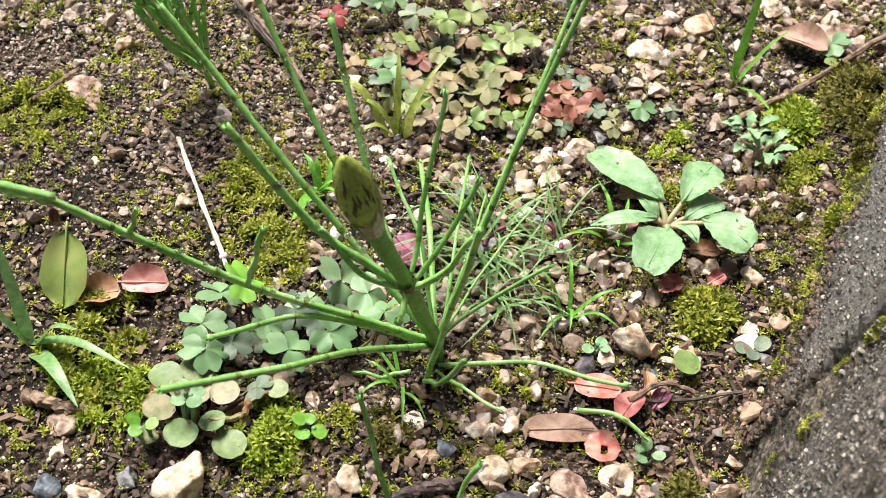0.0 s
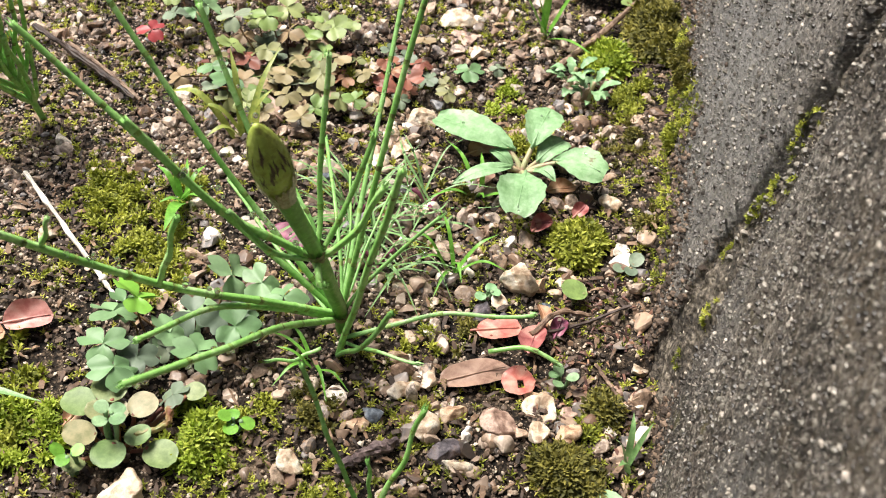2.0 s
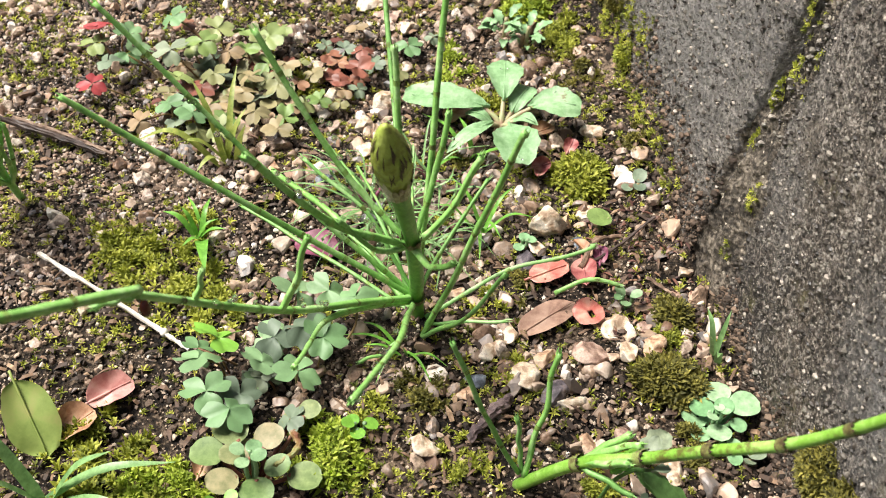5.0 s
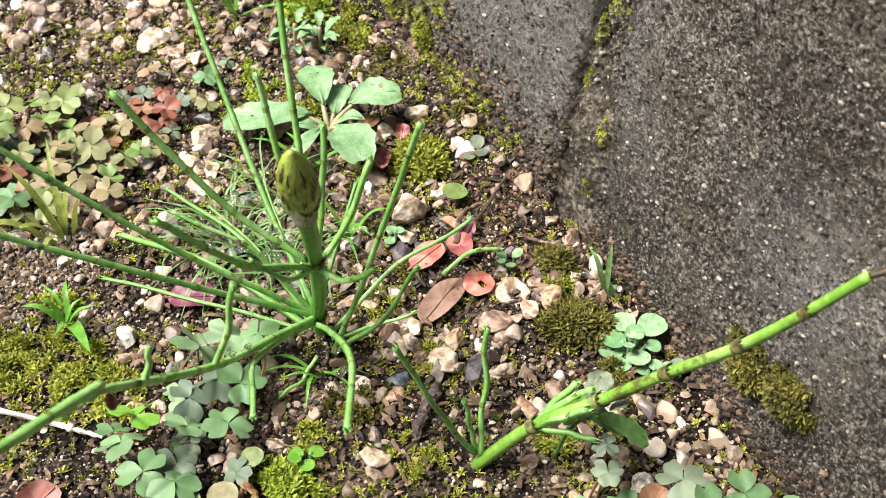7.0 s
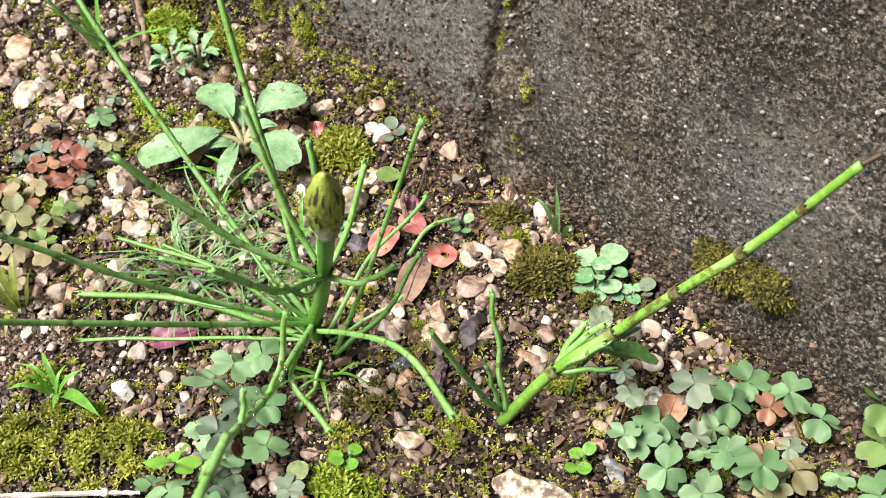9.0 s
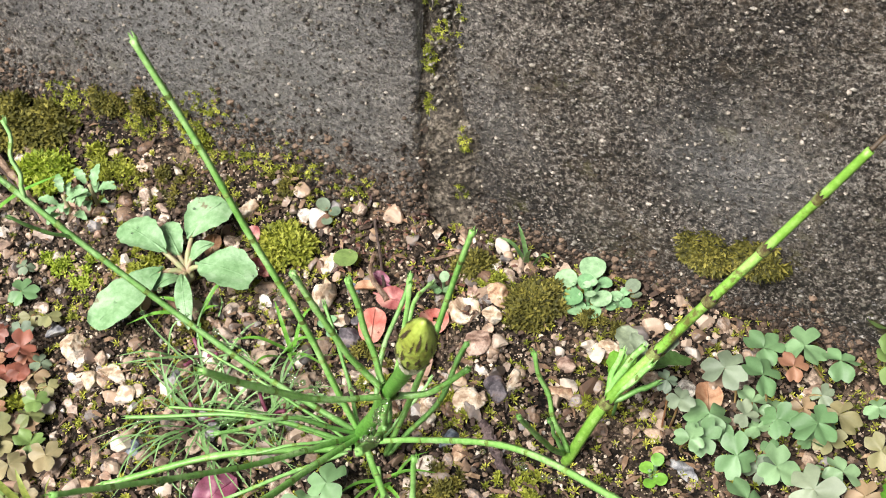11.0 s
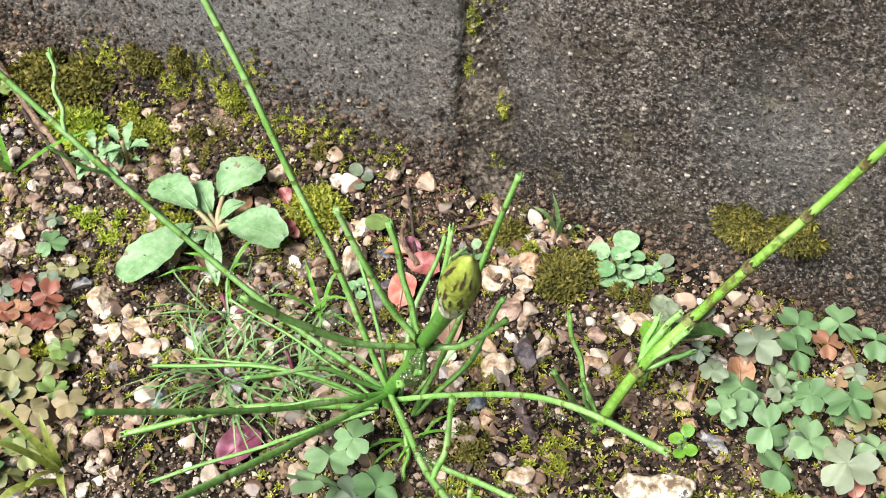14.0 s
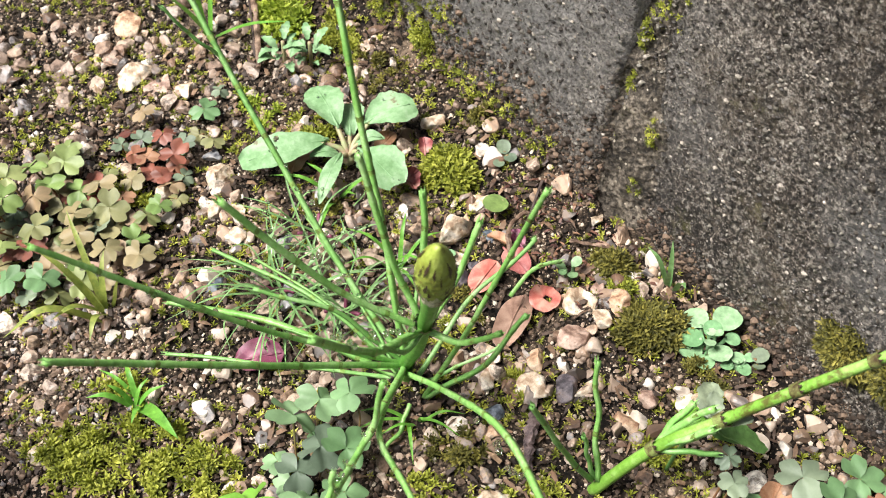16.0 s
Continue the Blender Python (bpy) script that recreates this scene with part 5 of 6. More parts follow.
# ---- other leafy plants ----
def flat_leaf(name, mat, parent, foot, tip, width, profile, origin, seed, curl=0.08, cup=0.12, wave=0.03, label="", arch=0.0, tipcut=None, grid=(13, 9)):
    """A leaf from foot to tip (world places)."""
    foot, tip = np.asarray(foot, float), np.asarray(tip, float)
    d = tip - foot
    lng = np.linalg.norm(d)
    v, f = lamina(lng, width, profile, tipcut, *grid, curl, cup, wave, seed, 0.3)
    v[:, 2] += curl * lng * (v[:, 1] / lng) + arch * np.sin(np.pi * np.clip(v[:, 1] / lng, 0, 1))
    y = d / lng
    x = np.cross(y, (0, 0, 1))
    x /= np.linalg.norm(x)
    z = np.cross(x, y)
    v = foot + v @ np.stack([x, y, z])
    return part(name, mesh_of(name, v - origin, f), mat, parent, label)


ROSETTE_LEAVES = [((-80, 31, 6), (-87, 7.5, 6), 12, 1), ((-81, 35, 7), (-97, 38, 9), 10.5, 1), ((-78.5, 41.5, 6.5), (-74, 55.5, 9), 13, 1), ((-72, 35, 6.5), (-54, 35, 7.5), 12.5, 1), ((-74.5, 31, 5), (-64, 17, 4), 4.6, 0),
                  ((-75.5, 31, 4), (-79, 24, 5), 4.5, 0), ((-76, 37, 4), (-71, 43, 6), 4.5, 0), ((-79, 37, 4), (-88, 44, 6), 7.5, 1)]


def rosette():
    o = np.array((-75.0, 33.5, lie(-75, 33.5)))
    ob = thing("rosette_plant", *o, "low rosette of pale green toothed leaves, pinkish centre", "weed")
    c = o + (0, 0, 3)
    toothed = lambda u: (np.sqrt(np.clip(1 - ((u - 0.54) / 0.5) ** 2, 0, 1)) * np.clip(0.55 + u * 0.75, 0, 1) + 0.03) * (1 + 0.05 * np.sin(u * 29) * np.clip(u * 3, 0, 1))
    slim = lambda u: np.sin(np.pi * np.clip(u * 0.92 + 0.06, 0, 1)) ** 0.8 + 0.02
    for k, (foot, tip, w, shape) in enumerate(ROSETTE_LEAVES):
        foot, tip = np.array(foot, float), np.array(tip, float)
        leaf = flat_leaf("leaf", ROSETTE, ob, foot, tip, w, toothed if shape else slim, o, k + 5, 0.10, 0.08, 0.07, arch=1.5, grid=(25, 11))
        line = spline([c - o, (c + foot) / 2 - o + (0, 0, 0.4), foot + (tip - foot) * 0.12 - o + (0, 0, 0.1)], 4)
        v, f = tube(line, np.linspace(0.95, 0.6, len(line)), 8)
        part("leaf_stalk", mesh_of("leaf_stalk", v, f), PETIOLE, leaf, "pale pinkish leaf stalk")
        rib = spline([foot - o + (0, 0, 0.25), (foot + tip) / 2 - o + (0, 0, 1.75), tip * 0.9 + foot * 0.1 - o + (0, 0, 0.9)], 5)
        v, f = tube(rib, np.linspace(0.45, 0.12, len(rib)), 6)
        part("midrib", mesh_of("midrib", v, f), ROSETTE, leaf)
    r = np.random.default_rng(3)
    v, f = BALLS[2]
    for k in range(7):
        foot, tip, w, shape = ROSETTE_LEAVES[k % 4]
        p = np.array(foot) * 0.4 + np.array(tip) * 0.6 + (r.normal() * 2.2, r.normal() * 2.2, 2.0)
        part("rain_drop", mesh_of("rain_drop", v * (0.7, 0.7, 0.45) * r.uniform(0.35, 0.6) + p - o, f), WATER, ob, "clear rain drop" if k == 0 else "")
    part("crown", mesh_of("crown", v * (2.0, 2.0, 2.0) + (0, 0, 2.6), f), PETIOLE, ob, "pinkish leaf crown")


rosette()


STONECROP_SOFT = leafy("soft_seedling_leaf", (0.10, 0.24, 0.06), (0.17, 0.33, 0.09), (0.27, 0.4, 0.15), 0.5, 0.25)


def round_leaved(name, x, y, leaves, mat, label, category, size, stemmat, seed):
    o = np.array((x, y, lie(x, y)))
    ob = thing(name, *o, label, category)
    r = np.random.default_rng(seed)
    for k, (a, b, h, s) in enumerate(leaves):
        p = np.array((a, b, lie(a, b) + h))
        d = p - o
        d[2] = 0
        n = np.linalg.norm(d)
        d = d / n if n > 0.8 else np.array((math.cos(k * 2.4), math.sin(k * 2.4), 0))
        s *= 0.84 if name == "pennywort" else 1.0
        flat_leaf("leaf", mat, ob, p - d * s * 0.5 + (0, 0, -0.6), p + d * s * 0.5 + (0, 0, r.normal() * 0.6), s, oval, o, seed + k, 0.05, 0.05, 0.02)
        foot = o + (p - o) * 0.15
        foot[2] = o[2] - 0.5
        v, f = tube(spline([foot - o, (foot + p) / 2 - o + (0, 0, 0.4), p - d * s * 0.4 - o - (0, 0, 0.5)], 4), 0.5, 7)
        part("stalk", mesh_of("stalk", v, f), stemmat, ob)
    return ob


round_leaved("stonecrop", 28, 66, [(21.6, 68, 4.5, 6.2), (27.5, 72, 6, 7.2), (27.3, 67.4, 6, 4.6), (31.8, 69.6, 5, 3.9), (25, 63.4, 4, 5.8), (32.2, 65.4, 3, 5.8), (26.2, 61.6, 1.6, 6.4), (29.6, 64.2, 5.4, 3.0), (28, 66, 7, 2.4), (29.5, 67, 7, 2.2), (22.5, 63.2, 2.2, 5.2), (31, 61.8, 1.6, 5.0)],
             STONECROP, "pale green stonecrop with round fleshy leaves by wall", "succulent", 7, STONECROP, 60)
round_leaved("seedling", 36.5, 67, [(35.3, 68, 3, 3.5), (38.1, 67.6, 2, 3.6), (34.8, 65.2, 2, 3.4), (37.2, 70, 3, 2.6)], STONECROP, "small pale green seedling beside the stonecrop", "seedling", 4, STONECROP, 62)
round_leaved("seedling", 38.5, 71, [(38.6, 72, 3, 4.2), (40.2, 70, 2, 3)], SORREL_DULL, "dull grey-green seedling at the wall foot", "seedling", 4, STALK, 63)


def climbing_weed():
    """Soft toothed leaves crowding round the second joint of the leaning horsetail."""
    o = np.array((47.0, 34.0, lie(47, 34)))
    ob = thing("weed", *o, "small soft green weed tangled round leaning horsetail", "weed")
    stem = spline([(46, 35, 0), (47, 37, 9), (50, 39.5, 17), (53, 40, 21)], 8)
    v, f = tube(stem, 0.45, 7)
    part("stalk", mesh_of("stalk", v - o, f), STONECROP_SOFT, ob)
    toothed = lambda u: oval(u) * (1 + 0.12 * np.sin(u * 21))
    for k, (foot, tip, wide, mat) in enumerate([
        ((53, 40, 20), (60.5, 48, 14), 4.6, STONECROP_SOFT), ((51, 40, 17), (56.5, 51, 9), 5.2, STONECROP_SOFT), ((50, 40, 16), (51, 50, 8), 4.4, SORREL), ((49, 41, 19), (43, 48, 18.5), 5.6, SORREL_DULL),
        ((51, 41, 21), (46.5, 44.5, 23), 3.6, SORREL_DULL), ((47, 36, 12), (42.5, 45, 12.5), 4.8, SORREL_BRIGHT), ((47, 36, 13), (47.5, 44, 19), 3.8, SORREL_BRIGHT), ((55, 41, 24), (58, 43, 28), 2.6, SORREL_DULL)]):
        flat_leaf("leaf", mat, ob, foot, tip, wide, toothed, o, 640 + k, 0.15, 0.14, 0.09, grid=(15, 9))


climbing_weed()
round_leaved("pennywort", 33, -36, [(29, -46, 7, 9), (24, -41, 8, 9.5), (36, -43, 6, 8.5), (38, -36, 5, 9), (33, -31.5, 6, 7), (35, -26, 5, 9), (26, -33, 7, 8), (19, -24, 6, 6), (42, -42, 4, 6), (28.5, -38, 6.5, 7), (20, -28, 4, 5.5), (31, -41, 8, 6)], PENNY, "creeping weed with pale round olive and pinkish leaves", "weed", 8, SORREL_RED, 70)
round_leaved("seedling", 33, -37, [(31.5, -36, 12, 3.6), (34, -35, 12, 3.6), (35, -38.5, 11, 3.2), (31.5, -39.5, 11, 3.2)], SORREL, "small bluish green leafy shoot tip", "seedling", 4, SORREL, 75)
round_leaved("seedling", 42, -42, [(41, -41, 8, 3), (44, -43, 8, 3.2), (42, -45, 7, 3)], SORREL_BRIGHT, "tiny bright green seedling", "seedling", 3, SORREL, 77)
round_leaved("seedling", -36, 54, [(-36, 53, 5, 6.8)], SORREL_LIME, "single round lime seedling leaf on bare soil", "seedling", 8, SORREL_LIME, 80)
round_leaved("seedling", -8, 54, [(-10, 52.5, 4, 2.8), (-6, 53, 4, 2.8), (-8, 56, 5, 2.8), (-8, 51.5, 5, 2.2)], SORREL, "tiny four-leaved green seedling", "seedling", 4, SORREL, 82)
round_leaved("seedling", 23, -14, [(21, -15, 4, 3.5), (25, -14, 4, 3.5), (23, -11, 5, 3.5), (23, -16, 5, 3)], SORREL_BRIGHT, "tiny green seedling in moss", "seedling", 4, SORREL, 84)
round_leaved("seedling", 60, 23, [(58, 24, 3, 3.5), (62, 22, 3, 3.5), (60, 26, 4, 3.2), (60, 20, 3, 3)], SORREL_BRIGHT, "tiny green seedling on soil", "seedling", 4, SORREL, 86)
round_leaved("seedling", -31, 32, [(-33, 33, 3, 3), (-29.5, 31, 3, 3), (-31, 34.5, 4, 2.6)], STONECROP, "small bluish seedling beside gravel", "seedling", 4, SORREL, 88)
round_leaved("seedling", -48, 66, [(-50, 67, 3, 4), (-46, 66, 3, 3.6), (-47, 63, 3, 3.2)], SORREL_DULL, "dull green seedling by the wall", "seedling", 4, STALK, 90)


def lobed_plant(x, y):
    o = np.array((x, y, lie(x, y)))
    ob = thing("lobed_weed", *o, "bright green weed with crinkled scalloped leaves", "weed")
    scal = lambda v: 1.0 - 0.45 * np.abs(v) ** 2.2 + 0.06 * np.cos(v * 19)
    lob = lambda u: np.clip(u * 4.5, 0.12, 1) ** 0.6 * (0.86 + 0.1 * np.sin(u * 3)) * (1 + 0.08 * np.cos(u * 26))
    for k, (f0, t0, w) in enumerate([((113, 26, 8), (103, 15, 11), 14), ((113, 27, 9), (113, 41, 13), 11), ((115, 26, 9), (119, 33, 12), 7), ((115, 22, 8), (118, 14, 10), 8), ((116, 12, 6), (106, 4, 9), 14), ((118, 12, 6), (119, 18, 10), 10), ((120, 8, 6), (126, 1, 9), 11), ((122, 14, 6), (131, 14, 10), 9)]):
        flat_leaf("leaf", LOBED, ob, f0, t0, w * 0.84, lob, o, 300 + k, 0.12, 0.14, 0.11, tipcut=scal, grid=(17, 17))
        v, f = tube(spline([(0, 0, 0), (np.array(f0) - o) * 0.5 + (0, 0, 1.5), np.array(f0) - o], 4), 0.6, 7)
        part("stalk", mesh_of("stalk", v, f), GRASS, ob)


lobed_plant(116, 17)


# ---- grass ----
def tuft(x, y, blades, mat, label, width, seed, name="grass_tuft", category="grass"):
    """A grass tuft; blades are tips (x, y, z), each blade a part."""
    o = np.array((x, y, lie(x, y)))
    ob = thing(name, *o, label, category, "grass tufts")
    r = np.random.default_rng(seed)
    for k, (p, arch, w) in enumerate(blades):
        p = np.asarray(p, float)
        s = o + np.array((*(r.normal(size=2) * 0.7), -0.5))
        mid = s + (p - s) * 0.5 + (0, 0, arch)
        v, f = blade(spline([s, mid, p], 7), w * width)
        part("blade", mesh_of("blade", v - o, f), mat, ob)
    return ob


tuft(-146, 31, [((-132, 13, 34), 2, 1.2), ((-150, 29, 48), 2, 1.1), ((-122, 46, 12), 2, 0.9), ((-141, 23, 22), 3, 0.7), ((-154, 41, 18), 3, 0.7)], GRASS, "young grass seedling with three broad blades", 2.2, 1)
tuft(33, -80, [((26, -92, 24), 2, 1.3), ((33, -52, 9), 5, 1.1), ((45, -57, 6), 5, 1.6), ((34, -64, 16), 4, 1.0), ((40, -92, 20), 3, 1.0)], FINE_GRASS, "light green grass seedling in moss", 2.4, 2)
tuft(-71, -42, [((-74, -66, 6), 8, 1.0), ((-84, -50, 18), 4, 0.8), ((-92, -38, 16), 4, 0.7), ((-72, -46, 17), 2, 0.9), ((-66, -36, 16), 2, 0.9), ((-62, -50, 4), 4, 0.8), ((-78, -36, 12), 3, 0.7), ((-70, -55, 8), 4, 0.8)], OLD_GRASS, "yellowing grass tuft with dead brown blades", 2.6, 3)
tuft(10, 71, [((2, 70, 9), 3, 0.8), ((17, 68, 9), 3, 0.9), ((13, 66, 13), 2, 0.7), ((6, 74, 12), 2, 0.7)], FINE_GRASS, "small grass sprout at the wall foot", 2.0, 4)
tuft(-42, -49, [((-48, -58, 4), 3, 0.8), ((-24, -47, 6), 3, 1.6), ((-52, -46, 4), 3, 0.7), ((-46, -53, 7), 2, 0.7), ((-36, -53, 3), 2, 0.7), ((-39, -42, 5), 2, 0.7), ((-54, -52, 3), 3, 0.5), ((-44, -44, 4), 2, 0.5)], GRASS, "bright green grass seedling on moss", 2.2, 5)
tuft(-38, 22, [((-50, 16, 8), 4, 1), ((-28, 26, 6), 4, 1), ((-36, 36, 5), 4, 1), ((-46, 32, 7), 3, 1), ((-30, 14, 8), 4, 1), ((-42, 10, 6), 4, 0.9), ((-24, 20, 3), 3, 0.9)], GRASS, "small star-shaped green grass seedling", 1.15, 6)
tuft(-66, 24, [((-80, 12, 5), 4, 1), ((-56, 12, 5), 3, 1), ((-62, 38, 4), 3, 1), ((-78, 22, 5), 3, 1.1), ((-60, 26, 5), 2, 0.9)], GRASS, "dark green grass under the rosette", 1.4, 7)
tuft(3, -2, [((12, -9, 3), 3, 1), ((-7, -11, 3), 3, 1), ((13, 4, 2), 3, 0.9), ((-4, -16, 2), 3, 0.9), ((9, 8, 3), 3, 0.8), ((3, -11, 6), 2, 0.9), ((6, -3, 8), 1, 0.8)], GRASS, "tiny star-shaped weed at the horsetail foot", 1.0, 8)
tuft(103, -3, [((85, 3, 8), 6, 1.6), ((112, -18, 6), 3, 1.0), ((96, -16, 8), 3, 1.0)], GRASS, "broad light green grass blade", 3.0, 9)


def leafy_weed(x, y, seed, label):
    o = np.array((x, y, lie(x, y)))
    ob = thing("weed", *o, label, "weed")
    r = np.random.default_rng(seed)
    notched = lambda u: (np.sin(np.pi * np.clip(u * 0.9 + 0.06, 0, 1)) ** 0.8 + 0.02) * (1 + 0.16 * np.sin(u * 22))
    for k in range(11):
        th, lng = k * 2.4 + r.normal() * 0.3, r.uniform(3.2, 6)
        foot = o + (math.cos(th) * 2.5, math.sin(th) * 2.5, 2 + k * 0.6)
        tip = foot + (math.cos(th) * lng, math.sin(th) * lng, r.uniform(-1.5, 4))
        flat_leaf("leaf", ROSETTE, ob, foot, tip, lng * 0.5, notched, o, seed + k, 0.12, 0.12, 0.06, arch=1.0, grid=(19, 7))
    v, f = tube(spline([(0, 0, -1), (0.5, 0, 4), (0, 0.5, 8.5)], 5), 0.6, 8)
    part("stalk", mesh_of("stalk", v, f), PETIOLE, ob)


leafy_weed(-116, 48, 31, "bluish green notched weed among moss")
leafy_weed(-121, 42, 47, "small bluish green weed beside moss")


def fine_tuft(x, y, count, reach, seed, label):
    """Low sprawling hair-fine grass hung with rain drops."""
    r = np.random.default_rng(seed)
    o = np.array((x, y, lie(x, y)))
    ob = thing("grass_tuft", *o, label, "grass", "grass tufts")
    tops = []
    for k in range(count):
        th = r.random() * 6.3
        lng = reach * r.uniform(0.45, 1.05)
        s = o + (r.normal() * 3.5, r.normal() * 2.5, -0.4)
        e = o + (math.cos(th) * lng, math.sin(th) * lng * 0.85, r.uniform(1.5, 11))
        e[2] += lie(e[0], e[1]) - o[2]
        m = s + (e - s) * 0.55 + (r.normal() * 2.0, r.normal() * 2.0, r.uniform(1, 6))
        line = spline([s, m, e], 7)
        v, f = blade(line, r.uniform(0.4, 0.85), 0.3)
        part("blade", mesh_of("blade", v - o, f), FINE_GRASS, ob)
        tops += [line[j] for j in (5, 8, 11)]
    v, f = BALLS[2]
    for k in range(26):
        p = tops[r.integers(len(tops))]
        part("rain_drop", mesh_of("rain_drop", v * r.uniform(0.35, 0.75) + p + (0, 0, 0.3) - o, f), WATER, ob, "clear rain drop" if k == 0 else "")
    part("crown", mesh_of("crown", (lambda t: t[0])(t := joined([tube(spline([(0, 0, -1), (math.cos(q) * 2.5, math.sin(q) * 2.5, 3), (math.cos(q) * 5, math.sin(q) * 5, 4)], 4), 0.55, 6) for q in (0.3, 2.4, 4.4)])), t[1]), PURPLE_LEAF, ob, "dark red stem bases")


fine_tuft(-49, -5, 48, 34, 11, "sprawling fine grass tuft wet with rain drops")
fine_tuft(-34, 4, 26, 26, 12, "fine pale grass beneath the horsetail, wet")
fine_tuft(-58, 12, 20, 24, 13, "thin sprawling grass on gravel")


# ---- fallen leaves, twigs and scraps ----
def fallen(name, x, y, lng, wid, turn, mat, label, h=1.6, tilt=(4, 5), profile=oval, curl=0.05, cup=0.08, seed=0, hole=False, vein=True):
    ob = new(name)
    z = lie(x, y) + h
    ob.matrix_basis = pose(x * MM, y * MM, z * MM, tilt[0], tilt[1], turn)
    tagged(ob, label, "leaf", "fallen leaves")
    v, f = lamina(lng, wid, profile, None, 16, 12, curl, cup, 0.035, seed, 0.35)
    v[:, 1] -= lng / 2
    v[:, 2] += bump_noise(v + seed * 9, lng * 0.35, 0.09 * wid)
    v[:, :2] *= 1 + bump_noise(v * (1, 1, 0) + seed * 5, lng * 0.22, 0.10)[:, None]
    if hole:
        mid = np.array([v[list(q)].mean(0) for q in f])
        f = [q for q, c in zip(f, mid) if math.hypot(c[0] - 0.10 * wid, c[1] - 0.06 * lng) > 0.13 * wid]
    part("blade", mesh_of("blade", v, f), mat, ob)
    if vein:
        line = np.array([(0, t * lng - lng / 2, -curl * lng * t * t + 0.12) for t in np.linspace(-0.12, 0.95, 12)])
        part("midrib", mesh_of("midrib", (lambda t: t[0])(t := tube(line, np.linspace(0.32, 0.12, 12), 6)), t[1]), mat, ob)
    return ob


fallen("fallen_leaf", -6, 34, 17, 8.5, 29, BROWN_LEAF, "smooth brown oval fallen leaf on stones", 2.6, (6, -6), seed=1)
fallen("fallen_leaf", -6, 44, 8, 7.8, 20, RED_LEAF, "round red fallen leaf with a hole", 2.6, (3, 4), seed=2, hole=True, vein=False)
fallen("fallen_leaf", -20.5, 37, 11, 7.5, 18, RED_LEAF, "red oval fallen leaf with dark spots", 2.6, (5, -5), seed=3)
fallen("fallen_leaf", -18.5, 45.5, 10, 6.5, -95, POD_LEAF, "dull red curled fallen leaf", 3.2, (10, 12), cup=0.3, seed=4)
fallen("fallen_leaf", 16, -83.5, 18, 11.5, -66, OLIVE_LEAF, "yellow-green oval fallen leaf leaning on moss", 7.5, (-40, 4), seed=5)
fallen("fallen_leaf", 7, -68, 11, 8, 29, PINK_LEAF, "pink curled fallen leaf on soil", 2.8, (5, 14), cup=0.35, seed=6)
fallen("fallen_leaf", 15, -75, 10, 8, 35, DRY_LEAF, "dry tan curled leaf scrap", 3.2, (14, 10), cup=0.45, seed=7)
fallen("fallen_leaf", -35, -20, 12, 9, -29, PURPLE_LEAF, "purple crumpled fallen leaf beneath horsetail", 2.8, (8, 6), cup=0.2, seed=8)
fallen("fallen_leaf", -170, 44, 17, 10, -17, BROWN_LEAF, "large pinkish brown dry leaf scrap", 4.5, (16, 8), cup=0.45, seed=9)
fallen("fallen_leaf", -58, 42, 5.5, 4.5, 10, POD_LEAF, "small crimson leaf scrap beside moss", 4.5, (20, 30), cup=0.4, seed=10)
fallen("fallen_leaf", -55.5, 40.5, 5, 4, 70, POD_LEAF, "small crimson leaf scrap beside rosette", 4.5, (-20, 20), cup=0.4, seed=21)
fallen("fallen_leaf", -64, 51, 5, 4, 60, POD_LEAF, "small red leaf scrap near moss", 5, (20, 10), cup=0.4, seed=11)
fallen("fallen_leaf", -74, 45, 8, 5, 20, DRY_LEAF, "dry tan leaf scrap behind the rosette", 2.4, (8, 10), cup=0.3, seed=22)
fallen("fallen_leaf", -72, 24, 7, 6, 60, BROWN_LEAF, "brown curled leaf scrap beneath the rosette", 2.2, (8, 10), cup=0.4, seed=23)
fallen("fallen_leaf", -25, 51, 6, 4, 80, PURPLE_LEAF, "small crimson leaf scrap", 2.2, (12, 4), cup=0.3, seed=12)
fallen("fallen_leaf", -27, 47, 7, 3.6, 120, DRY_LEAF, "dry brown leaf scrap", 2.8, (10, 14), cup=0.4, seed=13)
fallen("fallen_leaf", -84, -42, 16, 7, 150, BROWN_LEAF, "dark brown dead leaf by grass", 3.2, (8, 12), cup=0.3, seed=14)
fallen("fallen_leaf", 28, -47, 8, 5, 70, DRY_LEAF, "orange dry leaf scrap beneath sorrel", 2.4, (12, 8), cup=0.4, seed=15)
fallen("fallen_leaf", -83, 22, 9, 7, 40, DRY_LEAF, "dry tan leaf scrap beneath the rosette", 2.6, (8, 8), cup=0.3, seed=16)
fallen("fallen_leaf", 66, 47, 9, 7, 20, DRY_LEAF, "orange dry leaf scrap by sorrel", 2.4, (8, 8), cup=0.3, seed=17)
fallen("fallen_leaf", 98, 28, 6, 5, 20, RED_LEAF, "small crimson leaf beneath sorrel", 2.4, (8, 8), cup=0.2, seed=18)


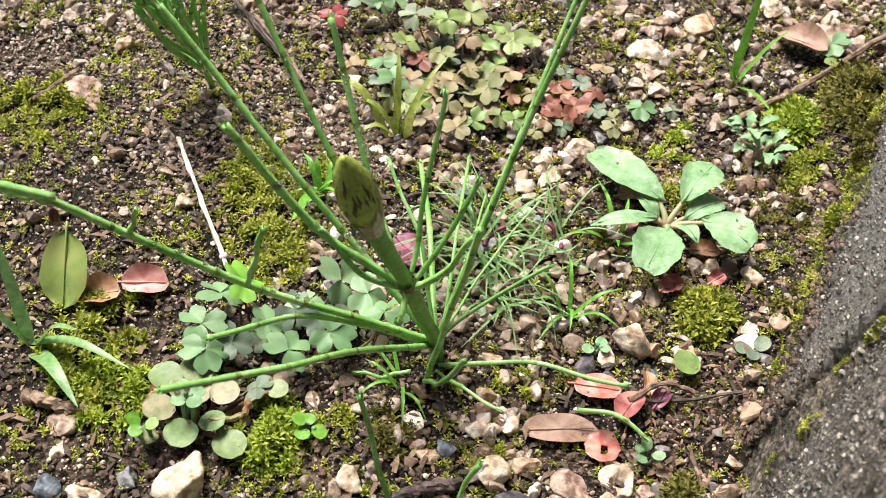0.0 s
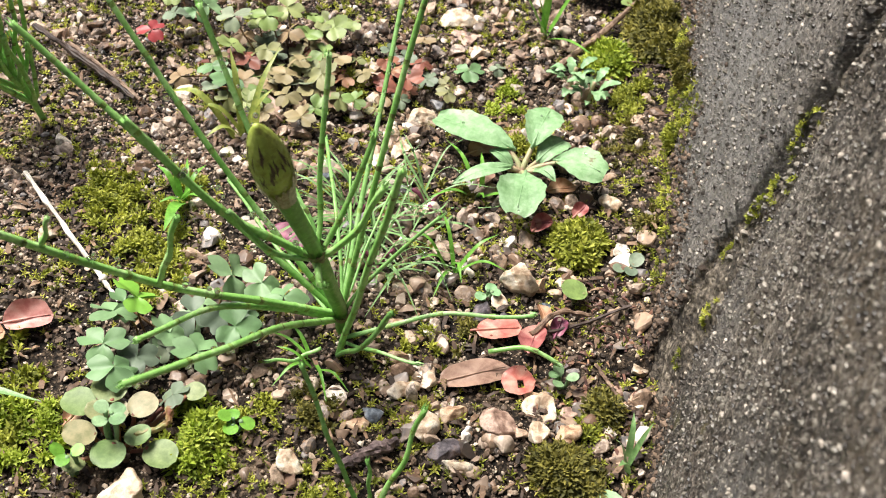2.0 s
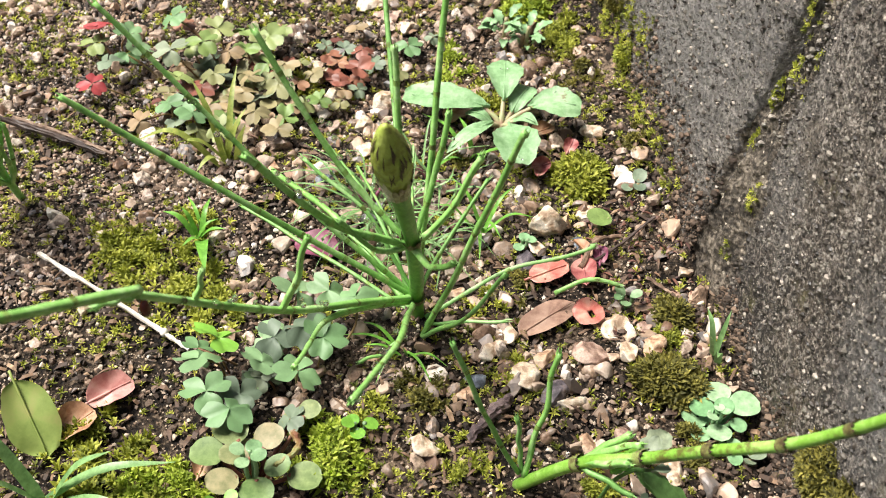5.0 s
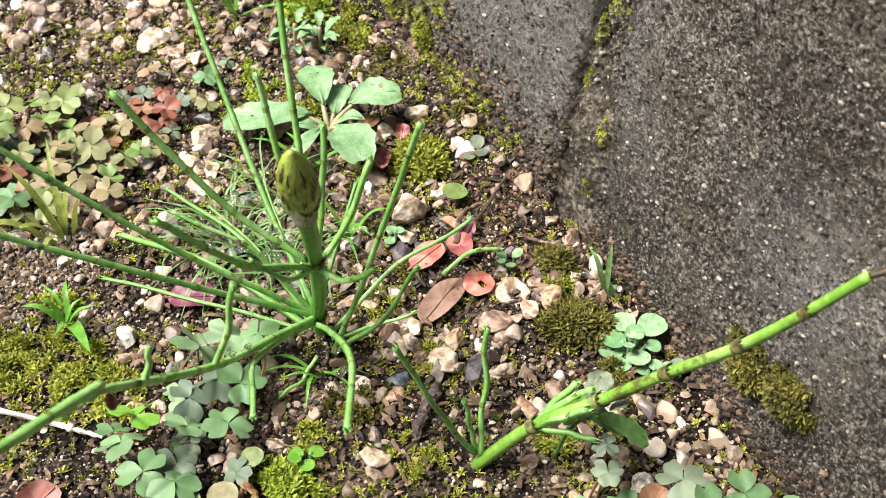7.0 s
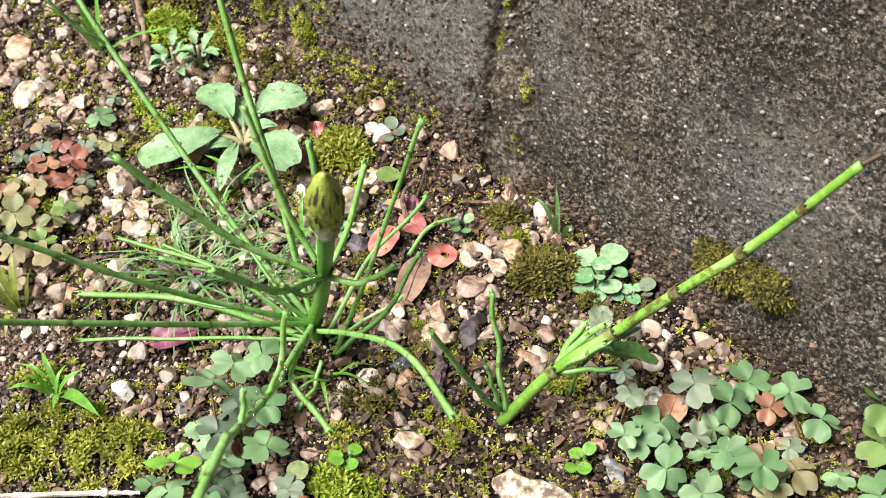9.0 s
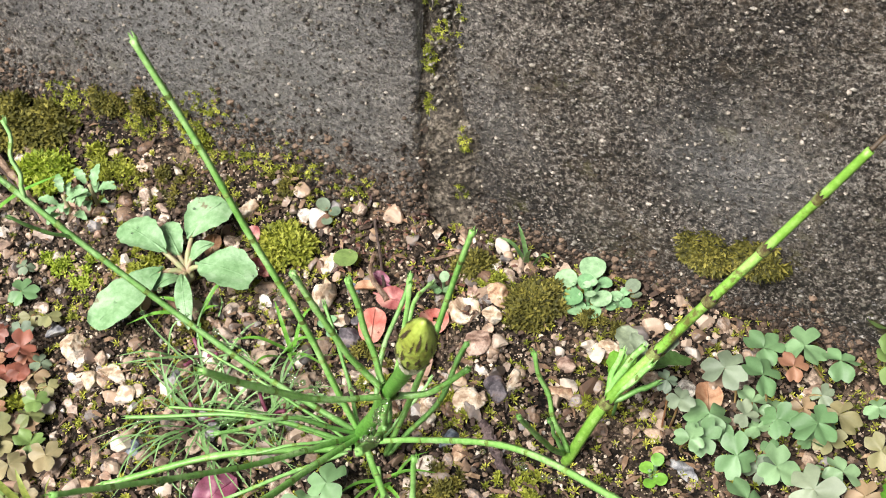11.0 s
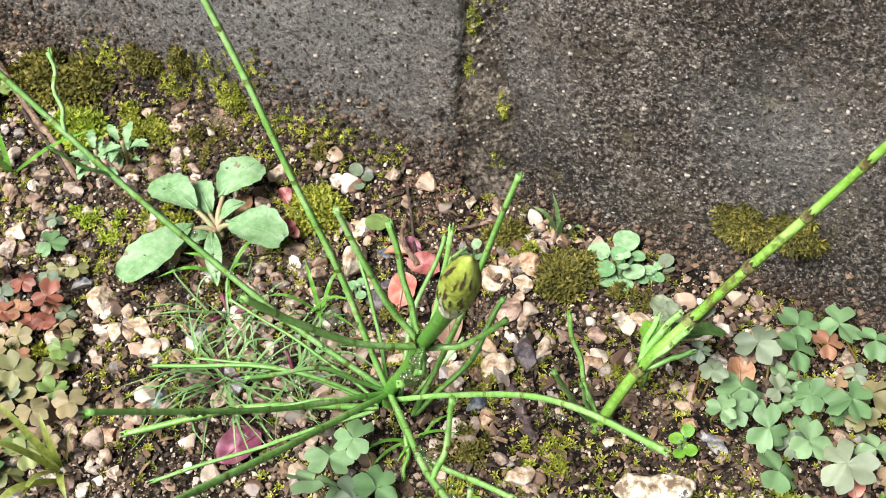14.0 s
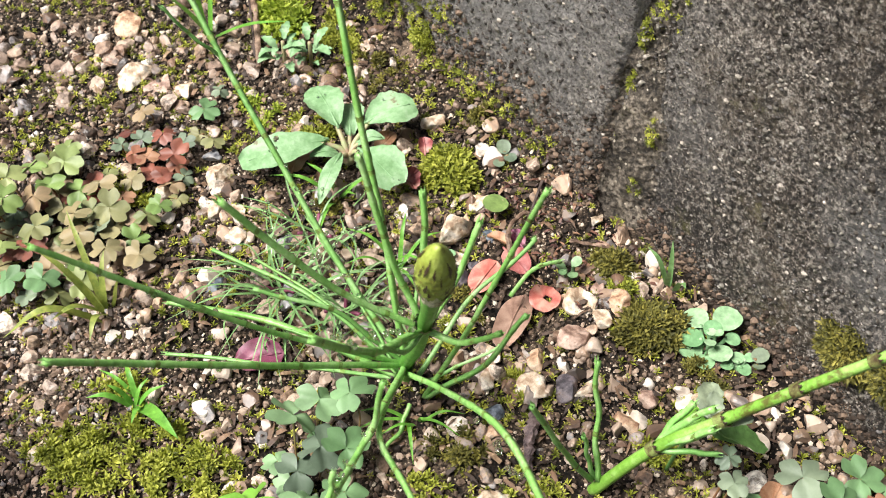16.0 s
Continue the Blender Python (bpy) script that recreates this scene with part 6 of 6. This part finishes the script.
def twig(points, r0, r1, mat, label, name="twig", seed=0, knots=()):
    pts = [np.array((x, y, lie(x, y) + h)) for x, y, h in points]
    o = pts[0]
    ob = thing(name, *o, label, "twig", "twigs")
    line = spline(pts, 8)
    r = np.random.default_rng(seed)
    line = line + r.normal(size=line.shape) * r0 * 0.12
    rad = np.linspace(r0, r1, len(line)) * (1 + 0.14 * r.normal(size=len(line)))
    v, f = tube(line, rad, 14, 0.1)
    v = v + np.stack([bump_noise(v + k * 31 + seed, 1.0, 0.42 * r0) for k in range(3)], 1)
    part("shaft", mesh_of("shaft", v - o, f, False), mat, ob)
    for k in knots:
        p = line[int(k * (len(line) - 1))]
        bv, bf = BALLS[2]
        part("knot", mesh_of("knot", bv * (r0 * 1.9, r0 * 1.7, r0 * 1.6) + p - o, bf), mat, ob)
    return ob


twig([(-34, -87, 7), (-22, -73, 5), (-10, -58, 3), (-4, -51, 2)], 0.62, 0.5, WHITE_TWIG, "thin bleached white twig with a knot", seed=1, knots=(0.72,))
twig([(-122, 34, 2), (-137, 43, 4), (-151, 50, 4), (-182, 67, 4)], 0.85, 1.0, BROWN_TWIG, "brown split twig lying in moss", seed=2)
twig([(-127, 36, 2), (-140, 43, 3), (-156, 51, 3)], 0.5, 0.55, DARK_TWIG, "dark thin twig beside a brown twig", seed=3)
twig([(-20, 44, 2), (-27, 56, 2.5), (-34, 67, 2)], 0.5, 0.35, DARK_TWIG, "thin dark twig on soil", seed=4)
twig([(-94, -112, 5), (-84, -93, 4), (-74, -74, 3)], 0.95, 0.8, DARK_TWIG, "dark brown twig on gravel", seed=5)
twig([(-90, -100, 4), (-82, -86, 4), (-73, -72, 4)], 0.6, 0.55, BROWN_TWIG, "pale dry stalk beside dark twig", seed=6)
twig([(-16, 61, 2), (-11, 64, 3), (-5, 68, 3)], 0.5, 0.4, BROWN_TWIG, "reddish brown rootlet at wall foot", seed=7)
twig([(18, 21, 2), (22, 16, 2.6), (28, 10, 2)], 1.35, 1.0, BARK, "short dark bark stick on soil", seed=8)
twig([(46, -71, 2), (45, -64, 3), (43, -57, 2)], 1.7, 1.3, BROWN_TWIG, "short brown stick on soil", seed=9)
twig([(-30, -131, 2), (-38, -129, 3), (-46, -128, 3)], 0.7, 0.5, BROWN_TWIG, "thin brown twig on gravel", seed=10)
twig([(24, -28, 5), (29, -27, 6), (33, -32, 6)], 0.8, 0.6, STALK, "reddish creeping stem among round leaves", seed=11)
twig([(-60, 78, 14), (-63, 76, 9), (-67, 72, 4)], 0.9, 0.7, BROWN_TWIG, "tan straw leaning on the wall", seed=12)
twig([(-20, 45, 3), (-27, 50, 5), (-30, 58, 3)], 0.7, 0.5, BROWN_TWIG, "curled dry stalk beside red leaves", seed=13)


def litter(count, area=(-150, 120, -110, 74), key=77, size=1.0):
    """Crumbs of rotted leaf and straw on the soil."""
    r = np.random.default_rng(key)
    vs, fs = [], []
    for k in range(count):
        x, y = r.uniform(area[0], area[1]), r.uniform(area[2], area[3])
        th, lng, w = r.random() * 6.3, r.uniform(1.2, 4.5) * size, r.uniform(0.2, 0.6) * size
        d = np.array((math.cos(th), math.sin(th), r.normal() * 0.15)) * lng
        s = np.array((-math.sin(th), math.cos(th), 0)) * w
        p = np.array((x, y, lie(x, y) + r.uniform(0.5, 1.6)))
        n = len(vs) * 6
        vs.append(np.array([p - s, p + s, p + d * 0.5 + s * 1.2 + (0, 0, 0.5), p + d * 0.5 - s * 1.2 + (0, 0, 0.4), p + d, p + d * 0.5 - (0, 0, 0.2)]))
        fs += [(n, n + 1, n + 2, n + 3), (n + 3, n + 2, n + 4), (n, n + 5, n + 1), (n + 3, n + 4, n + 5), (n + 1, n + 5, n + 2), (n + 2, n + 5, n + 4), (n, n + 3, n + 5)]
    return np.vstack(vs), fs


LITTER = material("leaf_litter", [(0.0, (0.02, 0.013, 0.009)), (0.5, (0.07, 0.04, 0.025)), (0.85, (0.2, 0.12, 0.07)), (1.0, (0.42, 0.3, 0.18))], 0.7, 600, 0.3, 0.3, rand="island")
tagged(part("leaf_litter", mesh_of("leaf_litter", *litter(3600), smooth=False), LITTER, GROUND), "dark rotted scraps of leaf and straw", kind="stuff")

ROTTED = material("rotted_red_scraps", [(0.0, (0.015, 0.008, 0.007)), (0.4, (0.06, 0.025, 0.02)), (0.7, (0.16, 0.07, 0.045)), (0.9, (0.3, 0.17, 0.1)), (1.0, (0.22, 0.05, 0.07))], 0.55, 600, 0.3, 0.3, rand="island")
tagged(part("rotted_leaves", mesh_of("rotted_leaves", *litter(230, (-42, 6, 48, 73), 78, 0.65), smooth=False), ROTTED, GROUND), "reddish brown rotted leaf scraps by the wall", kind="stuff")
